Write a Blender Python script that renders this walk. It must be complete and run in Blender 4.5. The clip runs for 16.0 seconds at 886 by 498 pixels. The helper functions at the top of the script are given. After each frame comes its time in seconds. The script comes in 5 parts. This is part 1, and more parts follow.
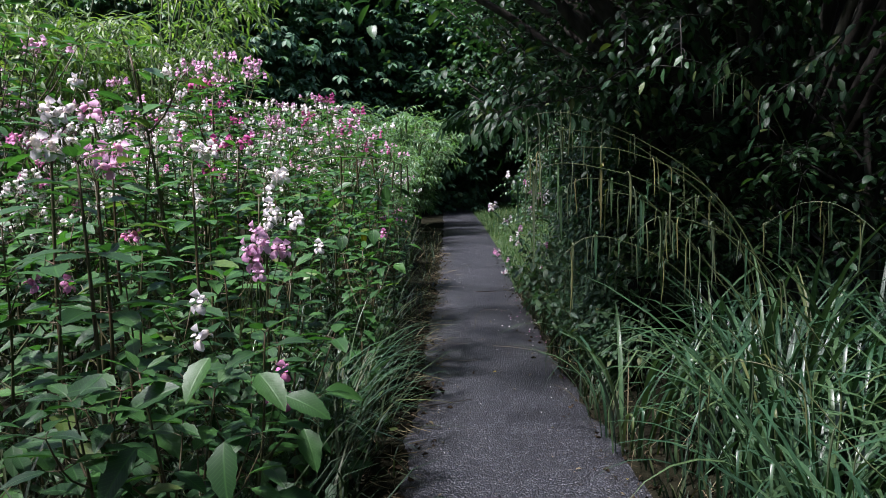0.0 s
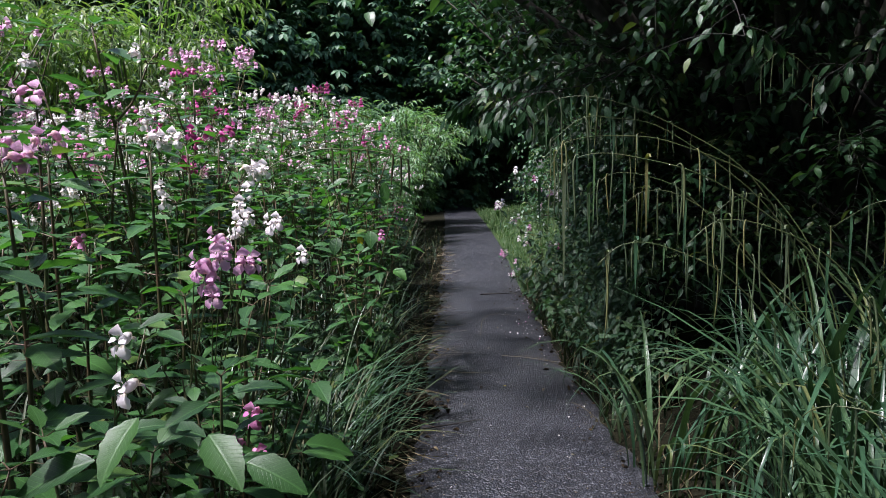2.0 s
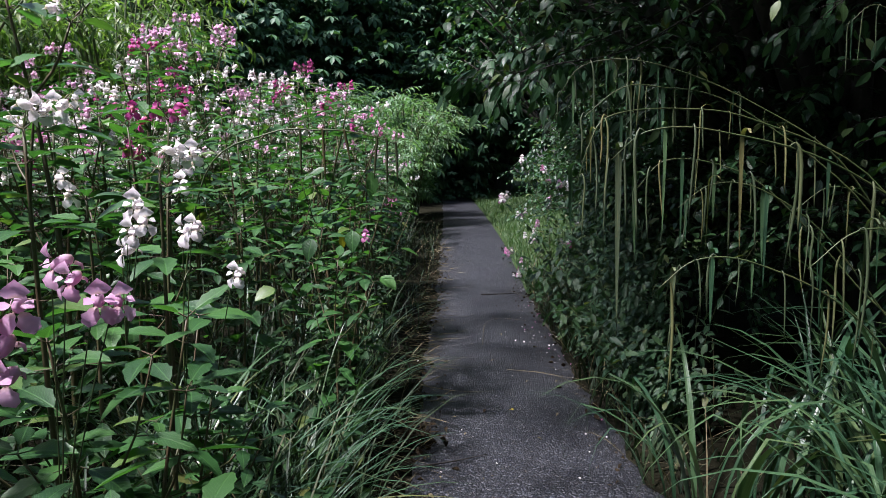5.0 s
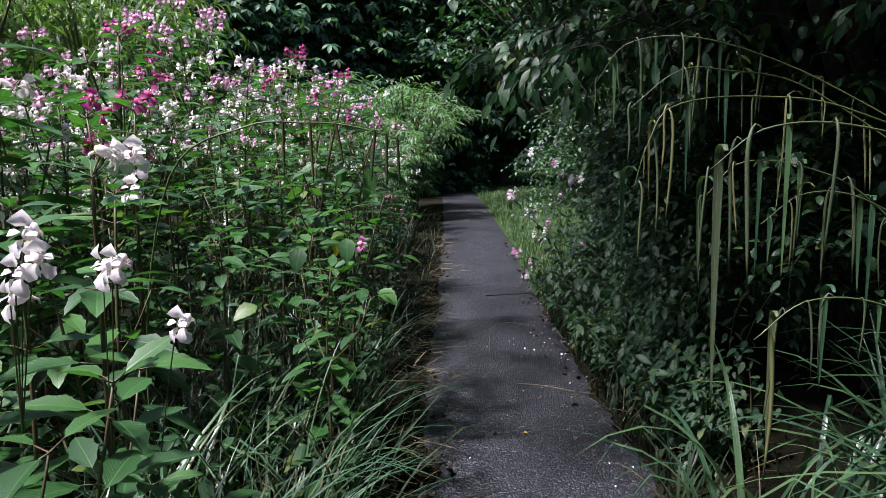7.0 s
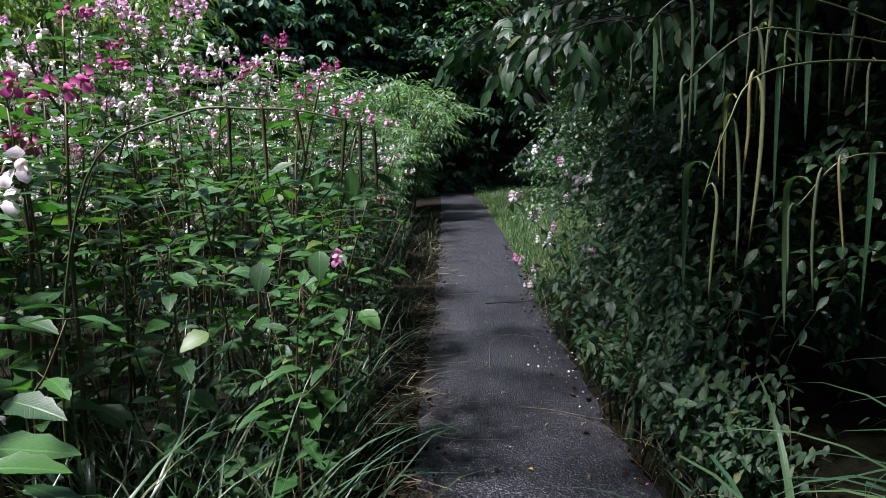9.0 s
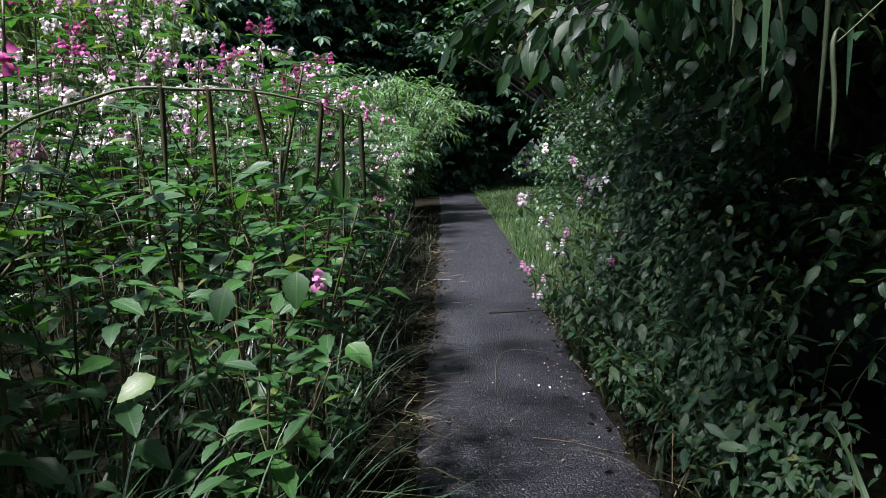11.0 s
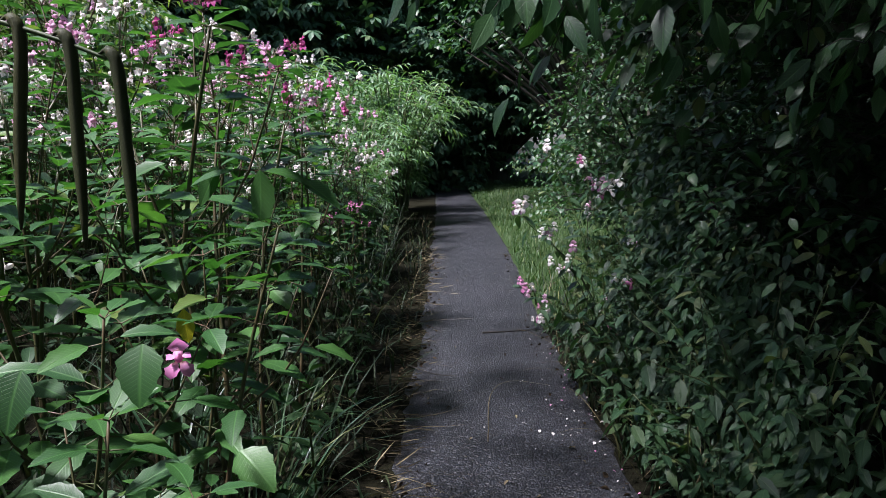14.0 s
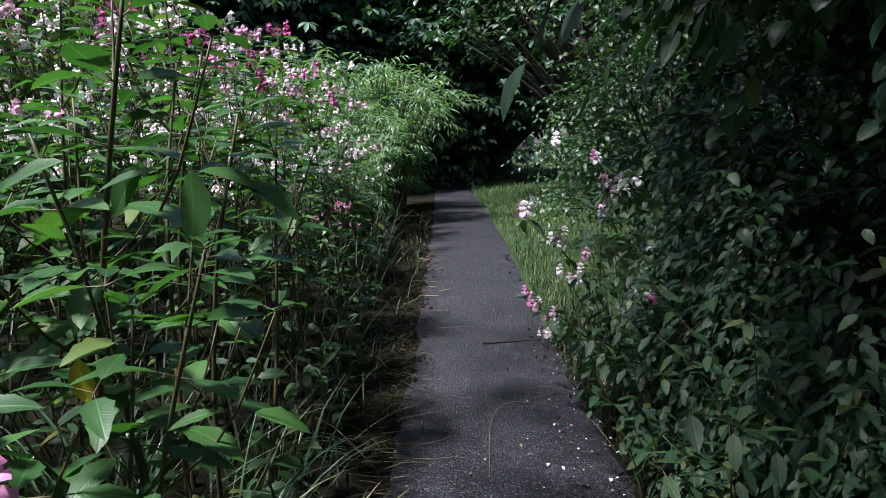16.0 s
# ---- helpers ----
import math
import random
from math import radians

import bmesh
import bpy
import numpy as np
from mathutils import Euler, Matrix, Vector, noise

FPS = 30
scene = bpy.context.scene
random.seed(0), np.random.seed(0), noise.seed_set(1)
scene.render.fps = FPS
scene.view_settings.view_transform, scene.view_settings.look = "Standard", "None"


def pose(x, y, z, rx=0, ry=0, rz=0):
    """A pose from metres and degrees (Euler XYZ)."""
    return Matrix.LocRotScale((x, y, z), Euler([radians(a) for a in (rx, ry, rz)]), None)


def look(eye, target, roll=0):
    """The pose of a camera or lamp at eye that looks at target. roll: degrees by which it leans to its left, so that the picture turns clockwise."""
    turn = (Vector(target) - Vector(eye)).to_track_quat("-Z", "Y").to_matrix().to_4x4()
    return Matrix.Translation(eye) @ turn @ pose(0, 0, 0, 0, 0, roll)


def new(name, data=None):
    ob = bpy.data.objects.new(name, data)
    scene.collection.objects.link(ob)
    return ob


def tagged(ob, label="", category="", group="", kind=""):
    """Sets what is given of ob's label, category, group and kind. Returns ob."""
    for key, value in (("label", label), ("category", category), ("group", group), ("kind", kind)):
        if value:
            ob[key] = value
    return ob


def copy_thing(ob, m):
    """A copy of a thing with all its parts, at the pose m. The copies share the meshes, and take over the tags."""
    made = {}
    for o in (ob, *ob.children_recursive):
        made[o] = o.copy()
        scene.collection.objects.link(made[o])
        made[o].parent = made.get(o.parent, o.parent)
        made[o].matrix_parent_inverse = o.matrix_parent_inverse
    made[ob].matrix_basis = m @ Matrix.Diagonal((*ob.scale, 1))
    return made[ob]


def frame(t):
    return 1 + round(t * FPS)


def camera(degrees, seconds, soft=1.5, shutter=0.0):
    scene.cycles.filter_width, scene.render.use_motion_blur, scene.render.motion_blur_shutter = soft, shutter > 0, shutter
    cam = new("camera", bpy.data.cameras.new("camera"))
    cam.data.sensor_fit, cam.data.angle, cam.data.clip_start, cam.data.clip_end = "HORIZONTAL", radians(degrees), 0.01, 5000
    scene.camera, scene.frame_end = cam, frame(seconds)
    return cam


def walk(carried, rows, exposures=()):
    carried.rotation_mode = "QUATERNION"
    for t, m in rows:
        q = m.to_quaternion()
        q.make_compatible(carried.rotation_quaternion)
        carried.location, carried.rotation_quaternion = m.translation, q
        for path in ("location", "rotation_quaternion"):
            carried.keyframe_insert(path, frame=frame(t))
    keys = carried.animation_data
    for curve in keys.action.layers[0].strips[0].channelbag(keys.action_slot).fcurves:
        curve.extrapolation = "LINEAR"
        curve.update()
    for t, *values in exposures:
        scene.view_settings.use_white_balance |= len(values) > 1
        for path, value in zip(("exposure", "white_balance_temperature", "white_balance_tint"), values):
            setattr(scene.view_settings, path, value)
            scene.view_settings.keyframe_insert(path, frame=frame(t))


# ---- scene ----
cam = camera(66.0, 16.0, 0.85)
PATH = [
    (0, (-0.058, -0.019, 1.495), (-0.026, 1.968, 1.272), -0.9),
    (0.5, (-0.056, 0.069, 1.511), (-0.023, 2.056, 1.287), -0.9),
    (1, (-0.051, 0.182, 1.514), (-0.024, 2.168, 1.287), -1.0),
    (1.5, (-0.066, 0.307, 1.488), (-0.037, 2.294, 1.261), -1.1),
    (2, (-0.078, 0.435, 1.483), (-0.047, 2.421, 1.251), -1.0),
    (2.5, (-0.081, 0.525, 1.499), (-0.048, 2.511, 1.265), -0.9),
    (3, (-0.078, 0.639, 1.507), (-0.044, 2.625, 1.27), -0.9),
    (3.5, (-0.068, 0.751, 1.487), (-0.034, 2.736, 1.245), -0.9),
    (4, (-0.053, 0.878, 1.465), (-0.017, 2.863, 1.219), -0.9),
    (6.5, (-0.084, 1.39, 1.477), (-0.05, 3.369, 1.194), -0.9),
    (7, (-0.088, 1.505, 1.492), (-0.05, 3.484, 1.205), -0.9),
    (7.5, (-0.084, 1.615, 1.504), (-0.044, 3.594, 1.217), -1.0),
    (8, (-0.072, 1.734, 1.484), (-0.034, 3.712, 1.196), -1.1),
    (8.5, (-0.066, 1.828, 1.472), (-0.025, 3.807, 1.181), -1.0),
    (9, (-0.054, 1.953, 1.476), (-0.013, 3.932, 1.188), -1.0),
    (11.5, (-0.068, 2.501, 1.471), (-0.02, 4.479, 1.179), -0.8),
    (12, (-0.058, 2.607, 1.485), (-0.008, 4.585, 1.192), -0.8),
    (12.5, (-0.039, 2.702, 1.466), (0.01, 4.679, 1.173), -0.8),
    (13, (-0.006, 2.837, 1.438), (0.046, 4.814, 1.143), -0.8),
    (13.5, (0.028, 2.999, 1.446), (0.079, 4.977, 1.155), -0.8),
    (14, (0.046, 3.119, 1.458), (0.094, 5.097, 1.165), -0.9),
    (14.5, (0.057, 3.203, 1.451), (0.101, 5.181, 1.156), -1.0),
    (15, (0.064, 3.318, 1.431), (0.106, 5.295, 1.131), -1.1),
    (15.5, (0.068, 3.44, 1.432), (0.112, 5.416, 1.128), -1.0),
    (16, (0.079, 3.55, 1.453), (0.127, 5.526, 1.146), -0.9),
]
walk(cam, [(t, look(eye, target, roll)) for t, eye, target, roll in PATH], [(0, 1.32, 5900, 23), (16, 1.32, 5900, 23)])

# ---- world, sun ----
world = bpy.data.worlds.new("sky")
scene.world = world
world.use_nodes = True
wt = world.node_tree
sky = wt.nodes.new("ShaderNodeTexSky")
sky.sky_type = "NISHITA"
sky.sun_disc = False
sky.sun_elevation = radians(65)
sky.sun_rotation = radians(-114)
sky.air_density, sky.dust_density, sky.ozone_density = 1.0, 2.5, 1.0
wt.links.new(sky.outputs[0], wt.nodes["Background"].inputs[0])
wt.nodes["Background"].inputs[1].default_value = 0.09
sun = new("sun", bpy.data.lights.new("sun", "SUN"))
sun.data.energy, sun.data.angle, sun.data.color = 5.0, radians(5), (1.0, 0.96, 0.88)
sun.matrix_world = look((-7.0, -3.2, 16), (0, 0, 0))

rng = np.random.default_rng(7)
R = random.Random(5)


# ---- materials ----
def node_mat(name):
    m = bpy.data.materials.new(name)
    m.use_nodes = True
    nt = m.node_tree
    return m, nt, nt.nodes["Principled BSDF"]


def ramp(nt, src, stops):
    r = nt.nodes.new("ShaderNodeValToRGB")
    while len(r.color_ramp.elements) < len(stops):
        r.color_ramp.elements.new(0.5)
    for e, (p, c) in zip(r.color_ramp.elements, stops):
        e.position = p
        e.color = (*c, 1) if len(c) == 3 else c
    nt.links.new(src, r.inputs[0])
    return r.outputs[0]


def mathn(nt, op, a, b=None):
    n = nt.nodes.new("ShaderNodeMath")
    n.operation = op
    for i, v in enumerate((a, b)):
        if v is None:
            continue
        if isinstance(v, (int, float)):
            n.inputs[i].default_value = v
        else:
            nt.links.new(v, n.inputs[i])
    return n.outputs[0]


def mix(nt, fac, a, b, blend="MIX"):
    n = nt.nodes.new("ShaderNodeMix")
    n.data_type, n.blend_type = "RGBA", blend
    for i, v in ((0, fac), (6, a), (7, b)):
        if isinstance(v, (int, float)):
            n.inputs[i].default_value = v
        elif isinstance(v, tuple):
            n.inputs[i].default_value = (*v, 1)
        else:
            nt.links.new(v, n.inputs[i])
    return n.outputs[2]


def tex(nt, scale, detail=3.0, coord="Object", kind="ShaderNodeTexNoise", rough=0.55):
    c = nt.nodes.new("ShaderNodeTexCoord")
    n = nt.nodes.new(kind)
    n.inputs["Scale"].default_value = scale
    if kind == "ShaderNodeTexNoise":
        n.inputs["Detail"].default_value = detail
        n.inputs["Roughness"].default_value = rough
    nt.links.new(c.outputs[coord], n.inputs["Vector"])
    return n


def bump(nt, p, height, strength, dist):
    b = nt.nodes.new("ShaderNodeBump")
    b.inputs["Strength"].default_value, b.inputs["Distance"].default_value = strength, dist
    nt.links.new(height, b.inputs["Height"])
    nt.links.new(b.outputs[0], p.inputs["Normal"])
    return b


def piece_random(nt):
    """One number a piece: by object and by island together."""
    o = nt.nodes.new("ShaderNodeObjectInfo")
    g = nt.nodes.new("ShaderNodeNewGeometry")
    return mathn(nt, "FRACT", mathn(nt, "ADD", o.outputs["Random"], g.outputs["Random Per Island"]))


def leaf_mat(name, dark, mid, light, rough=0.42, through_light=0.3, veins=14.0, spots=(0.25, 0.2, 0.05), spot_amount=0.1, shine=0.55):
    m, nt, p = node_mat(name)
    rnd = piece_random(nt)
    base = ramp(nt, rnd, [(0.0, dark), (0.5, mid), (0.92, light), (1.0, tuple(0.6 * a + 0.4 * b for a, b in zip(light, spots)))])
    blotch = tex(nt, 38.0, 4.0)
    base = mix(nt, mathn(nt, "MULTIPLY", blotch.outputs[0], 0.35), base, tuple(0.55 * c for c in mid))
    fine = tex(nt, 160.0, 2.0)
    spot = ramp(nt, fine.outputs[0], [(0.66, (0, 0, 0)), (0.74, (1, 1, 1))])
    base = mix(nt, mathn(nt, "MULTIPLY", spot, spot_amount), base, spots)
    uv = nt.nodes.new("ShaderNodeUVMap")
    sep = nt.nodes.new("ShaderNodeSeparateXYZ")
    nt.links.new(uv.outputs[0], sep.inputs[0])
    off = mathn(nt, "ABSOLUTE", mathn(nt, "SUBTRACT", sep.outputs[0], 0.5))
    rib = ramp(nt, off, [(0.0, (1, 1, 1)), (0.05, (0, 0, 0))])
    lat = mathn(nt, "SINE", mathn(nt, "MULTIPLY", mathn(nt, "SUBTRACT", sep.outputs[1], mathn(nt, "MULTIPLY", off, 0.5)), veins * 6.283))
    latr = ramp(nt, lat, [(0.82, (0, 0, 0)), (1.0, (1, 1, 1))])
    vein = mathn(nt, "MAXIMUM", rib, mathn(nt, "MULTIPLY", latr, 0.5))
    base = mix(nt, mathn(nt, "MULTIPLY", vein, 0.35), base, tuple(min(1, 1.7 * c + 0.02) for c in light))
    nt.links.new(base, p.inputs["Base Color"])
    p.inputs["Roughness"].default_value = rough
    p.inputs["Specular IOR Level"].default_value = shine
    h = mathn(nt, "SUBTRACT", mathn(nt, "MULTIPLY", blotch.outputs[0], 0.6), vein)
    bump(nt, p, h, 0.35, 0.0015)
    tr = nt.nodes.new("ShaderNodeBsdfTranslucent")
    nt.links.new(mix(nt, 1.0, base, (1.0, 1.25, 0.45), "MULTIPLY"), tr.inputs[0])
    ms = nt.nodes.new("ShaderNodeMixShader")
    ms.inputs[0].default_value = through_light
    nt.links.new(p.outputs[0], ms.inputs[1])
    nt.links.new(tr.outputs[0], ms.inputs[2])
    nt.links.new(ms.outputs[0], nt.nodes["Material Output"].inputs[0])
    return m


def petal_mat(name, pale, deep):
    m, nt, p = node_mat(name)
    rnd = piece_random(nt)
    uv = nt.nodes.new("ShaderNodeUVMap")
    sep = nt.nodes.new("ShaderNodeSeparateXYZ")
    nt.links.new(uv.outputs[0], sep.inputs[0])
    mott = tex(nt, 120.0, 3.0)
    f = mathn(nt, "MULTIPLY", mathn(nt, "ADD", mott.outputs[0], mathn(nt, "ADD", sep.outputs[1], rnd)), 0.34)
    base = ramp(nt, f, [(0.12, pale), (0.85, deep)])
    throat = ramp(nt, sep.outputs[1], [(0.0, (1, 1, 1)), (0.3, (0, 0, 0))])
    base = mix(nt, mathn(nt, "MULTIPLY", throat, 0.55), base, (0.6, 0.42, 0.12))
    nt.links.new(base, p.inputs["Base Color"])
    p.inputs["Roughness"].default_value = 0.6
    p.inputs["Specular IOR Level"].default_value = 0.3
    bump(nt, p, mott.outputs[0], 0.2, 0.001)
    tr = nt.nodes.new("ShaderNodeBsdfTranslucent")
    nt.links.new(base, tr.inputs[0])
    ms = nt.nodes.new("ShaderNodeMixShader")
    ms.inputs[0].default_value = 0.35
    nt.links.new(p.outputs[0], ms.inputs[1])
    nt.links.new(tr.outputs[0], ms.inputs[2])
    nt.links.new(ms.outputs[0], nt.nodes["Material Output"].inputs[0])
    return m


def stem_mat(name, a, b, scale=9.0, rough=0.55):
    m, nt, p = node_mat(name)
    n = tex(nt, scale, 4.0)
    f = tex(nt, 190.0, 2.0)
    col = ramp(nt, n.outputs[0], [(0.35, a), (0.65, b)])
    col = mix(nt, mathn(nt, "MULTIPLY", f.outputs[0], 0.4), col, tuple(0.5 * c for c in a))
    nt.links.new(col, p.inputs["Base Color"])
    p.inputs["Roughness"].default_value = rough
    bump(nt, p, f.outputs[0], 0.3, 0.001)
    return m


def bark_mat(name, a, b):
    m, nt, p = node_mat(name)
    c = nt.nodes.new("ShaderNodeTexCoord")
    mp = nt.nodes.new("ShaderNodeMapping")
    mp.inputs["Scale"].default_value = (9, 9, 1.6)
    nt.links.new(c.outputs["Object"], mp.inputs[0])
    n = nt.nodes.new("ShaderNodeTexNoise")
    n.inputs["Scale"].default_value, n.inputs["Detail"].default_value = 1.6, 7
    nt.links.new(mp.outputs[0], n.inputs["Vector"])
    big = tex(nt, 0.9, 3.0)
    col = ramp(nt, n.outputs[0], [(0.35, a), (0.65, b)])
    moss = ramp(nt, big.outputs[0], [(0.52, (0, 0, 0)), (0.66, (1, 1, 1))])
    col = mix(nt, mathn(nt, "MULTIPLY", moss, 0.45), col, (0.04, 0.06, 0.02))
    nt.links.new(col, p.inputs["Base Color"])
    p.inputs["Roughness"].default_value = 0.9
    bump(nt, p, n.outputs[0], 0.9, 0.03)
    return m


def asphalt_mat():
    m, nt, p = node_mat("asphalt")
    big = tex(nt, 0.55, 4.0)
    mid = tex(nt, 7.0, 5.0)
    stones = tex(nt, 88.0, kind="ShaderNodeTexVoronoi")
    small = tex(nt, 150.0, kind="ShaderNodeTexVoronoi")
    grit = tex(nt, 420.0, 2.0)
    col = ramp(nt, stones.outputs["Color"], [(0.3, (0.004, 0.005, 0.007)), (0.46, (0.008, 0.0095, 0.014)), (0.54, (0.012, 0.014, 0.022)), (0.68, (0.033, 0.039, 0.056)), (0.86, (0.17, 0.18, 0.2))])
    col = mix(nt, mathn(nt, "MULTIPLY", grit.outputs[0], 0.4), col, (0.018, 0.021, 0.027))
    gap = ramp(nt, stones.outputs["Distance"], [(0.25, (0, 0, 0)), (0.62, (1, 1, 1))])
    col = mix(nt, mathn(nt, "MULTIPLY", gap, 0.75), col, (0.014, 0.014, 0.016))
    dust = ramp(nt, mid.outputs[0], [(0.5, (0, 0, 0)), (0.72, (1, 1, 1))])
    col = mix(nt, mathn(nt, "MULTIPLY", dust, 0.25), col, (0.026, 0.03, 0.038))
    damp = ramp(nt, big.outputs[0], [(0.42, (0, 0, 0)), (0.62, (1, 1, 1))])
    col = mix(nt, mathn(nt, "MULTIPLY", damp, 0.35), col, (0.012, 0.014, 0.018))
    nt.links.new(col, p.inputs["Base Color"])
    rr = ramp(nt, big.outputs[0], [(0.35, (0.5, 0.5, 0.5)), (0.65, (0.36, 0.36, 0.36))])
    nt.links.new(rr, p.inputs["Roughness"])
    p.inputs["Specular IOR Level"].default_value = 0.36
    hh = mathn(nt, "ADD", mathn(nt, "MULTIPLY", stones.outputs["Distance"], -1.0), mathn(nt, "MULTIPLY", small.outputs["Distance"], -0.35))
    hh = mathn(nt, "ADD", hh, mathn(nt, "MULTIPLY", mid.outputs[0], 0.6))
    bump(nt, p, hh, 1.0, 0.011)
    return m


def soil_mat(name, a, b, c):
    m, nt, p = node_mat(name)
    n = tex(nt, 1.3, 5.0)
    f = tex(nt, 28.0, 6.0)
    col = ramp(nt, n.outputs[0], [(0.35, a), (0.65, b)])
    col = mix(nt, mathn(nt, "MULTIPLY", f.outputs[0], 0.6), col, c)
    nt.links.new(col, p.inputs["Base Color"])
    p.inputs["Roughness"].default_value = 0.95
    p.inputs["Specular IOR Level"].default_value = 0.08
    bump(nt, p, f.outputs[0], 0.8, 0.03)
    return m


M_BALSAM = leaf_mat("balsam_leaf", (0.021, 0.068, 0.022), (0.033, 0.108, 0.026), (0.061, 0.165, 0.034), 0.44, 0.38)
M_NETTLE = leaf_mat("bank_leaf", (0.017, 0.05, 0.024), (0.03, 0.078, 0.034), (0.058, 0.115, 0.045), 0.48, 0.28, shine=0.4)
M_HAZEL = leaf_mat("canopy_leaf", (0.012, 0.042, 0.018), (0.02, 0.064, 0.024), (0.045, 0.11, 0.034), 0.42, 0.25, 9.0, shine=0.45)
M_HEDGE = leaf_mat("hedge_leaf", (0.008, 0.031, 0.014), (0.015, 0.047, 0.018), (0.028, 0.072, 0.026), 0.5, 0.15, 9.0, shine=0.3)
M_WILLOW = leaf_mat("willow_leaf", (0.05, 0.11, 0.03), (0.09, 0.17, 0.042), (0.19, 0.28, 0.075), 0.45, 0.45, 4.0)
M_BUSH = leaf_mat("narrow_leaf", (0.06, 0.13, 0.06), (0.11, 0.21, 0.1), (0.19, 0.32, 0.17), 0.4, 0.4, 4.0)
M_CHEST = leaf_mat("chestnut_leaf", (0.03, 0.085, 0.044), (0.05, 0.125, 0.062), (0.085, 0.175, 0.085), 0.55, 0.25, 9.0, shine=0.4)
M_SEDGE = leaf_mat("sedge_blade", (0.018, 0.052, 0.027), (0.03, 0.08, 0.038), (0.06, 0.11, 0.042), 0.36, 0.15, 1.0, (0.26, 0.18, 0.05), 0.15)
M_GRASS = leaf_mat("grass_blade", (0.018, 0.055, 0.018), (0.034, 0.085, 0.024), (0.075, 0.12, 0.042), 0.5, 0.3, 1.0, (0.3, 0.25, 0.08), 0.2, 0.3)
# darker copy of the grass: the shade under taller plants is in its colour
M_SHADED_GRASS = leaf_mat("shaded_grass", (0.009, 0.024, 0.012), (0.015, 0.036, 0.015), (0.045, 0.06, 0.024), 0.5, 0.15, 1.0, (0.14, 0.1, 0.05), 0.3, shine=0.25)
# undergrowth leaves, with the shade of the balsam above painted into the green
M_SHADED_LEAF = leaf_mat("low_leaf", (0.012, 0.036, 0.015), (0.02, 0.055, 0.02), (0.036, 0.085, 0.026), 0.5, 0.2, shine=0.2)
M_SPIKE = leaf_mat("sedge_spike", (0.045, 0.07, 0.035), (0.075, 0.11, 0.05), (0.17, 0.17, 0.06), 0.5, 0.2, 40.0, (0.2, 0.11, 0.04), 0.3)
M_DARKSPIKE = leaf_mat("ripe_spike", (0.03, 0.04, 0.015), (0.05, 0.055, 0.02), (0.1, 0.08, 0.03), 0.6, 0.1, 60.0, (0.1, 0.06, 0.02), 0.5, 0.3)
M_STRAW = leaf_mat("straw", (0.07, 0.055, 0.03), (0.14, 0.115, 0.065), (0.26, 0.22, 0.13), 0.6, 0.1, 1.0, (0.08, 0.06, 0.03), 0.4, 0.2)
M_YELLOW = leaf_mat("yellow_leaf", (0.42, 0.3, 0.02), (0.55, 0.4, 0.03), (0.62, 0.46, 0.06), 0.5, 0.4, 12.0, (0.2, 0.11, 0.03), 0.6)
M_WHITE = petal_mat("white_petal", (0.9, 0.9, 0.87), (0.86, 0.76, 0.8))
M_PALE = petal_mat("pale_pink_petal", (0.85, 0.64, 0.78), (0.74, 0.34, 0.6))
M_PINK = petal_mat("pink_petal", (0.75, 0.42, 0.62), (0.62, 0.13, 0.4))
M_MAGENTA = petal_mat("magenta_petal", (0.62, 0.16, 0.42), (0.42, 0.03, 0.2))
M_STEM = stem_mat("balsam_stem", (0.05, 0.07, 0.02), (0.1, 0.05, 0.03))
M_GSTEM = stem_mat("green_stem", (0.04, 0.075, 0.02), (0.08, 0.09, 0.03))
M_WOOD = stem_mat("twig_bark", (0.01, 0.009, 0.007), (0.024, 0.021, 0.016), 14.0, 0.85)
M_BARK = bark_mat("tree_bark", (0.02, 0.017, 0.014), (0.055, 0.047, 0.038))
M_ASPHALT = asphalt_mat()
# near-black soil: its colour carries the deep shade beneath the plants
M_SHADED_SOIL = soil_mat("soil", (0.007, 0.006, 0.004), (0.013, 0.012, 0.006), (0.008, 0.01, 0.004))
M_TURF = soil_mat("turf", (0.02, 0.042, 0.013), (0.036, 0.06, 0.02), (0.02, 0.03, 0.012))
M_DEBRIS = soil_mat("litter", (0.03, 0.022, 0.014), (0.07, 0.052, 0.03), (0.02, 0.015, 0.01))


# ---- mesh tools ----
def leaf_shape(length, width, n=6, serrate=0.12, fold=0.25, droop=0.3, wide_at=0.38, curl=0.0):
    """A leaf from the origin along +y, its face up: points, triangles, uv."""
    v, uv, tri = [], [], []
    for i in range(n + 1):
        s = i / n
        k = s / wide_at * 0.5 if s < wide_at else 0.5 + (s - wide_at) / (1 - wide_at) * 0.5
        w = 0.5 * width * math.sin(math.pi * k) ** 0.85
        if 0 < i < n and serrate:
            w *= 1 + serrate * (1 if i % 2 else -1)
        a = droop * s
        y = length * (math.sin(a) / droop * 1.0 if droop else s)
        z = -length * ((1 - math.cos(a)) / droop if droop else 0)
        side = curl * length * s * s
        v += [(side - w, y, z + fold * w), (side, y, z), (side + w, y, z + fold * w)]
        uv += [(0.5 - 0.5 * min(1, w / (0.5 * width)), s), (0.5, s), (0.5 + 0.5 * min(1, w / (0.5 * width)), s)]
        if i:
            b, c = 3 * (i - 1), 3 * i
            for j in (0, 1):
                if i == 1:
                    tri.append((b + 1, c + j + 1, c + j))
                elif i == n:
                    tri.append((b + j, b + j + 1, c + 1))
                else:
                    tri += [(b + j, b + j + 1, c + j + 1), (b + j, c + j + 1, c + j)]
    return np.array(v), np.array(tri), np.array(uv)


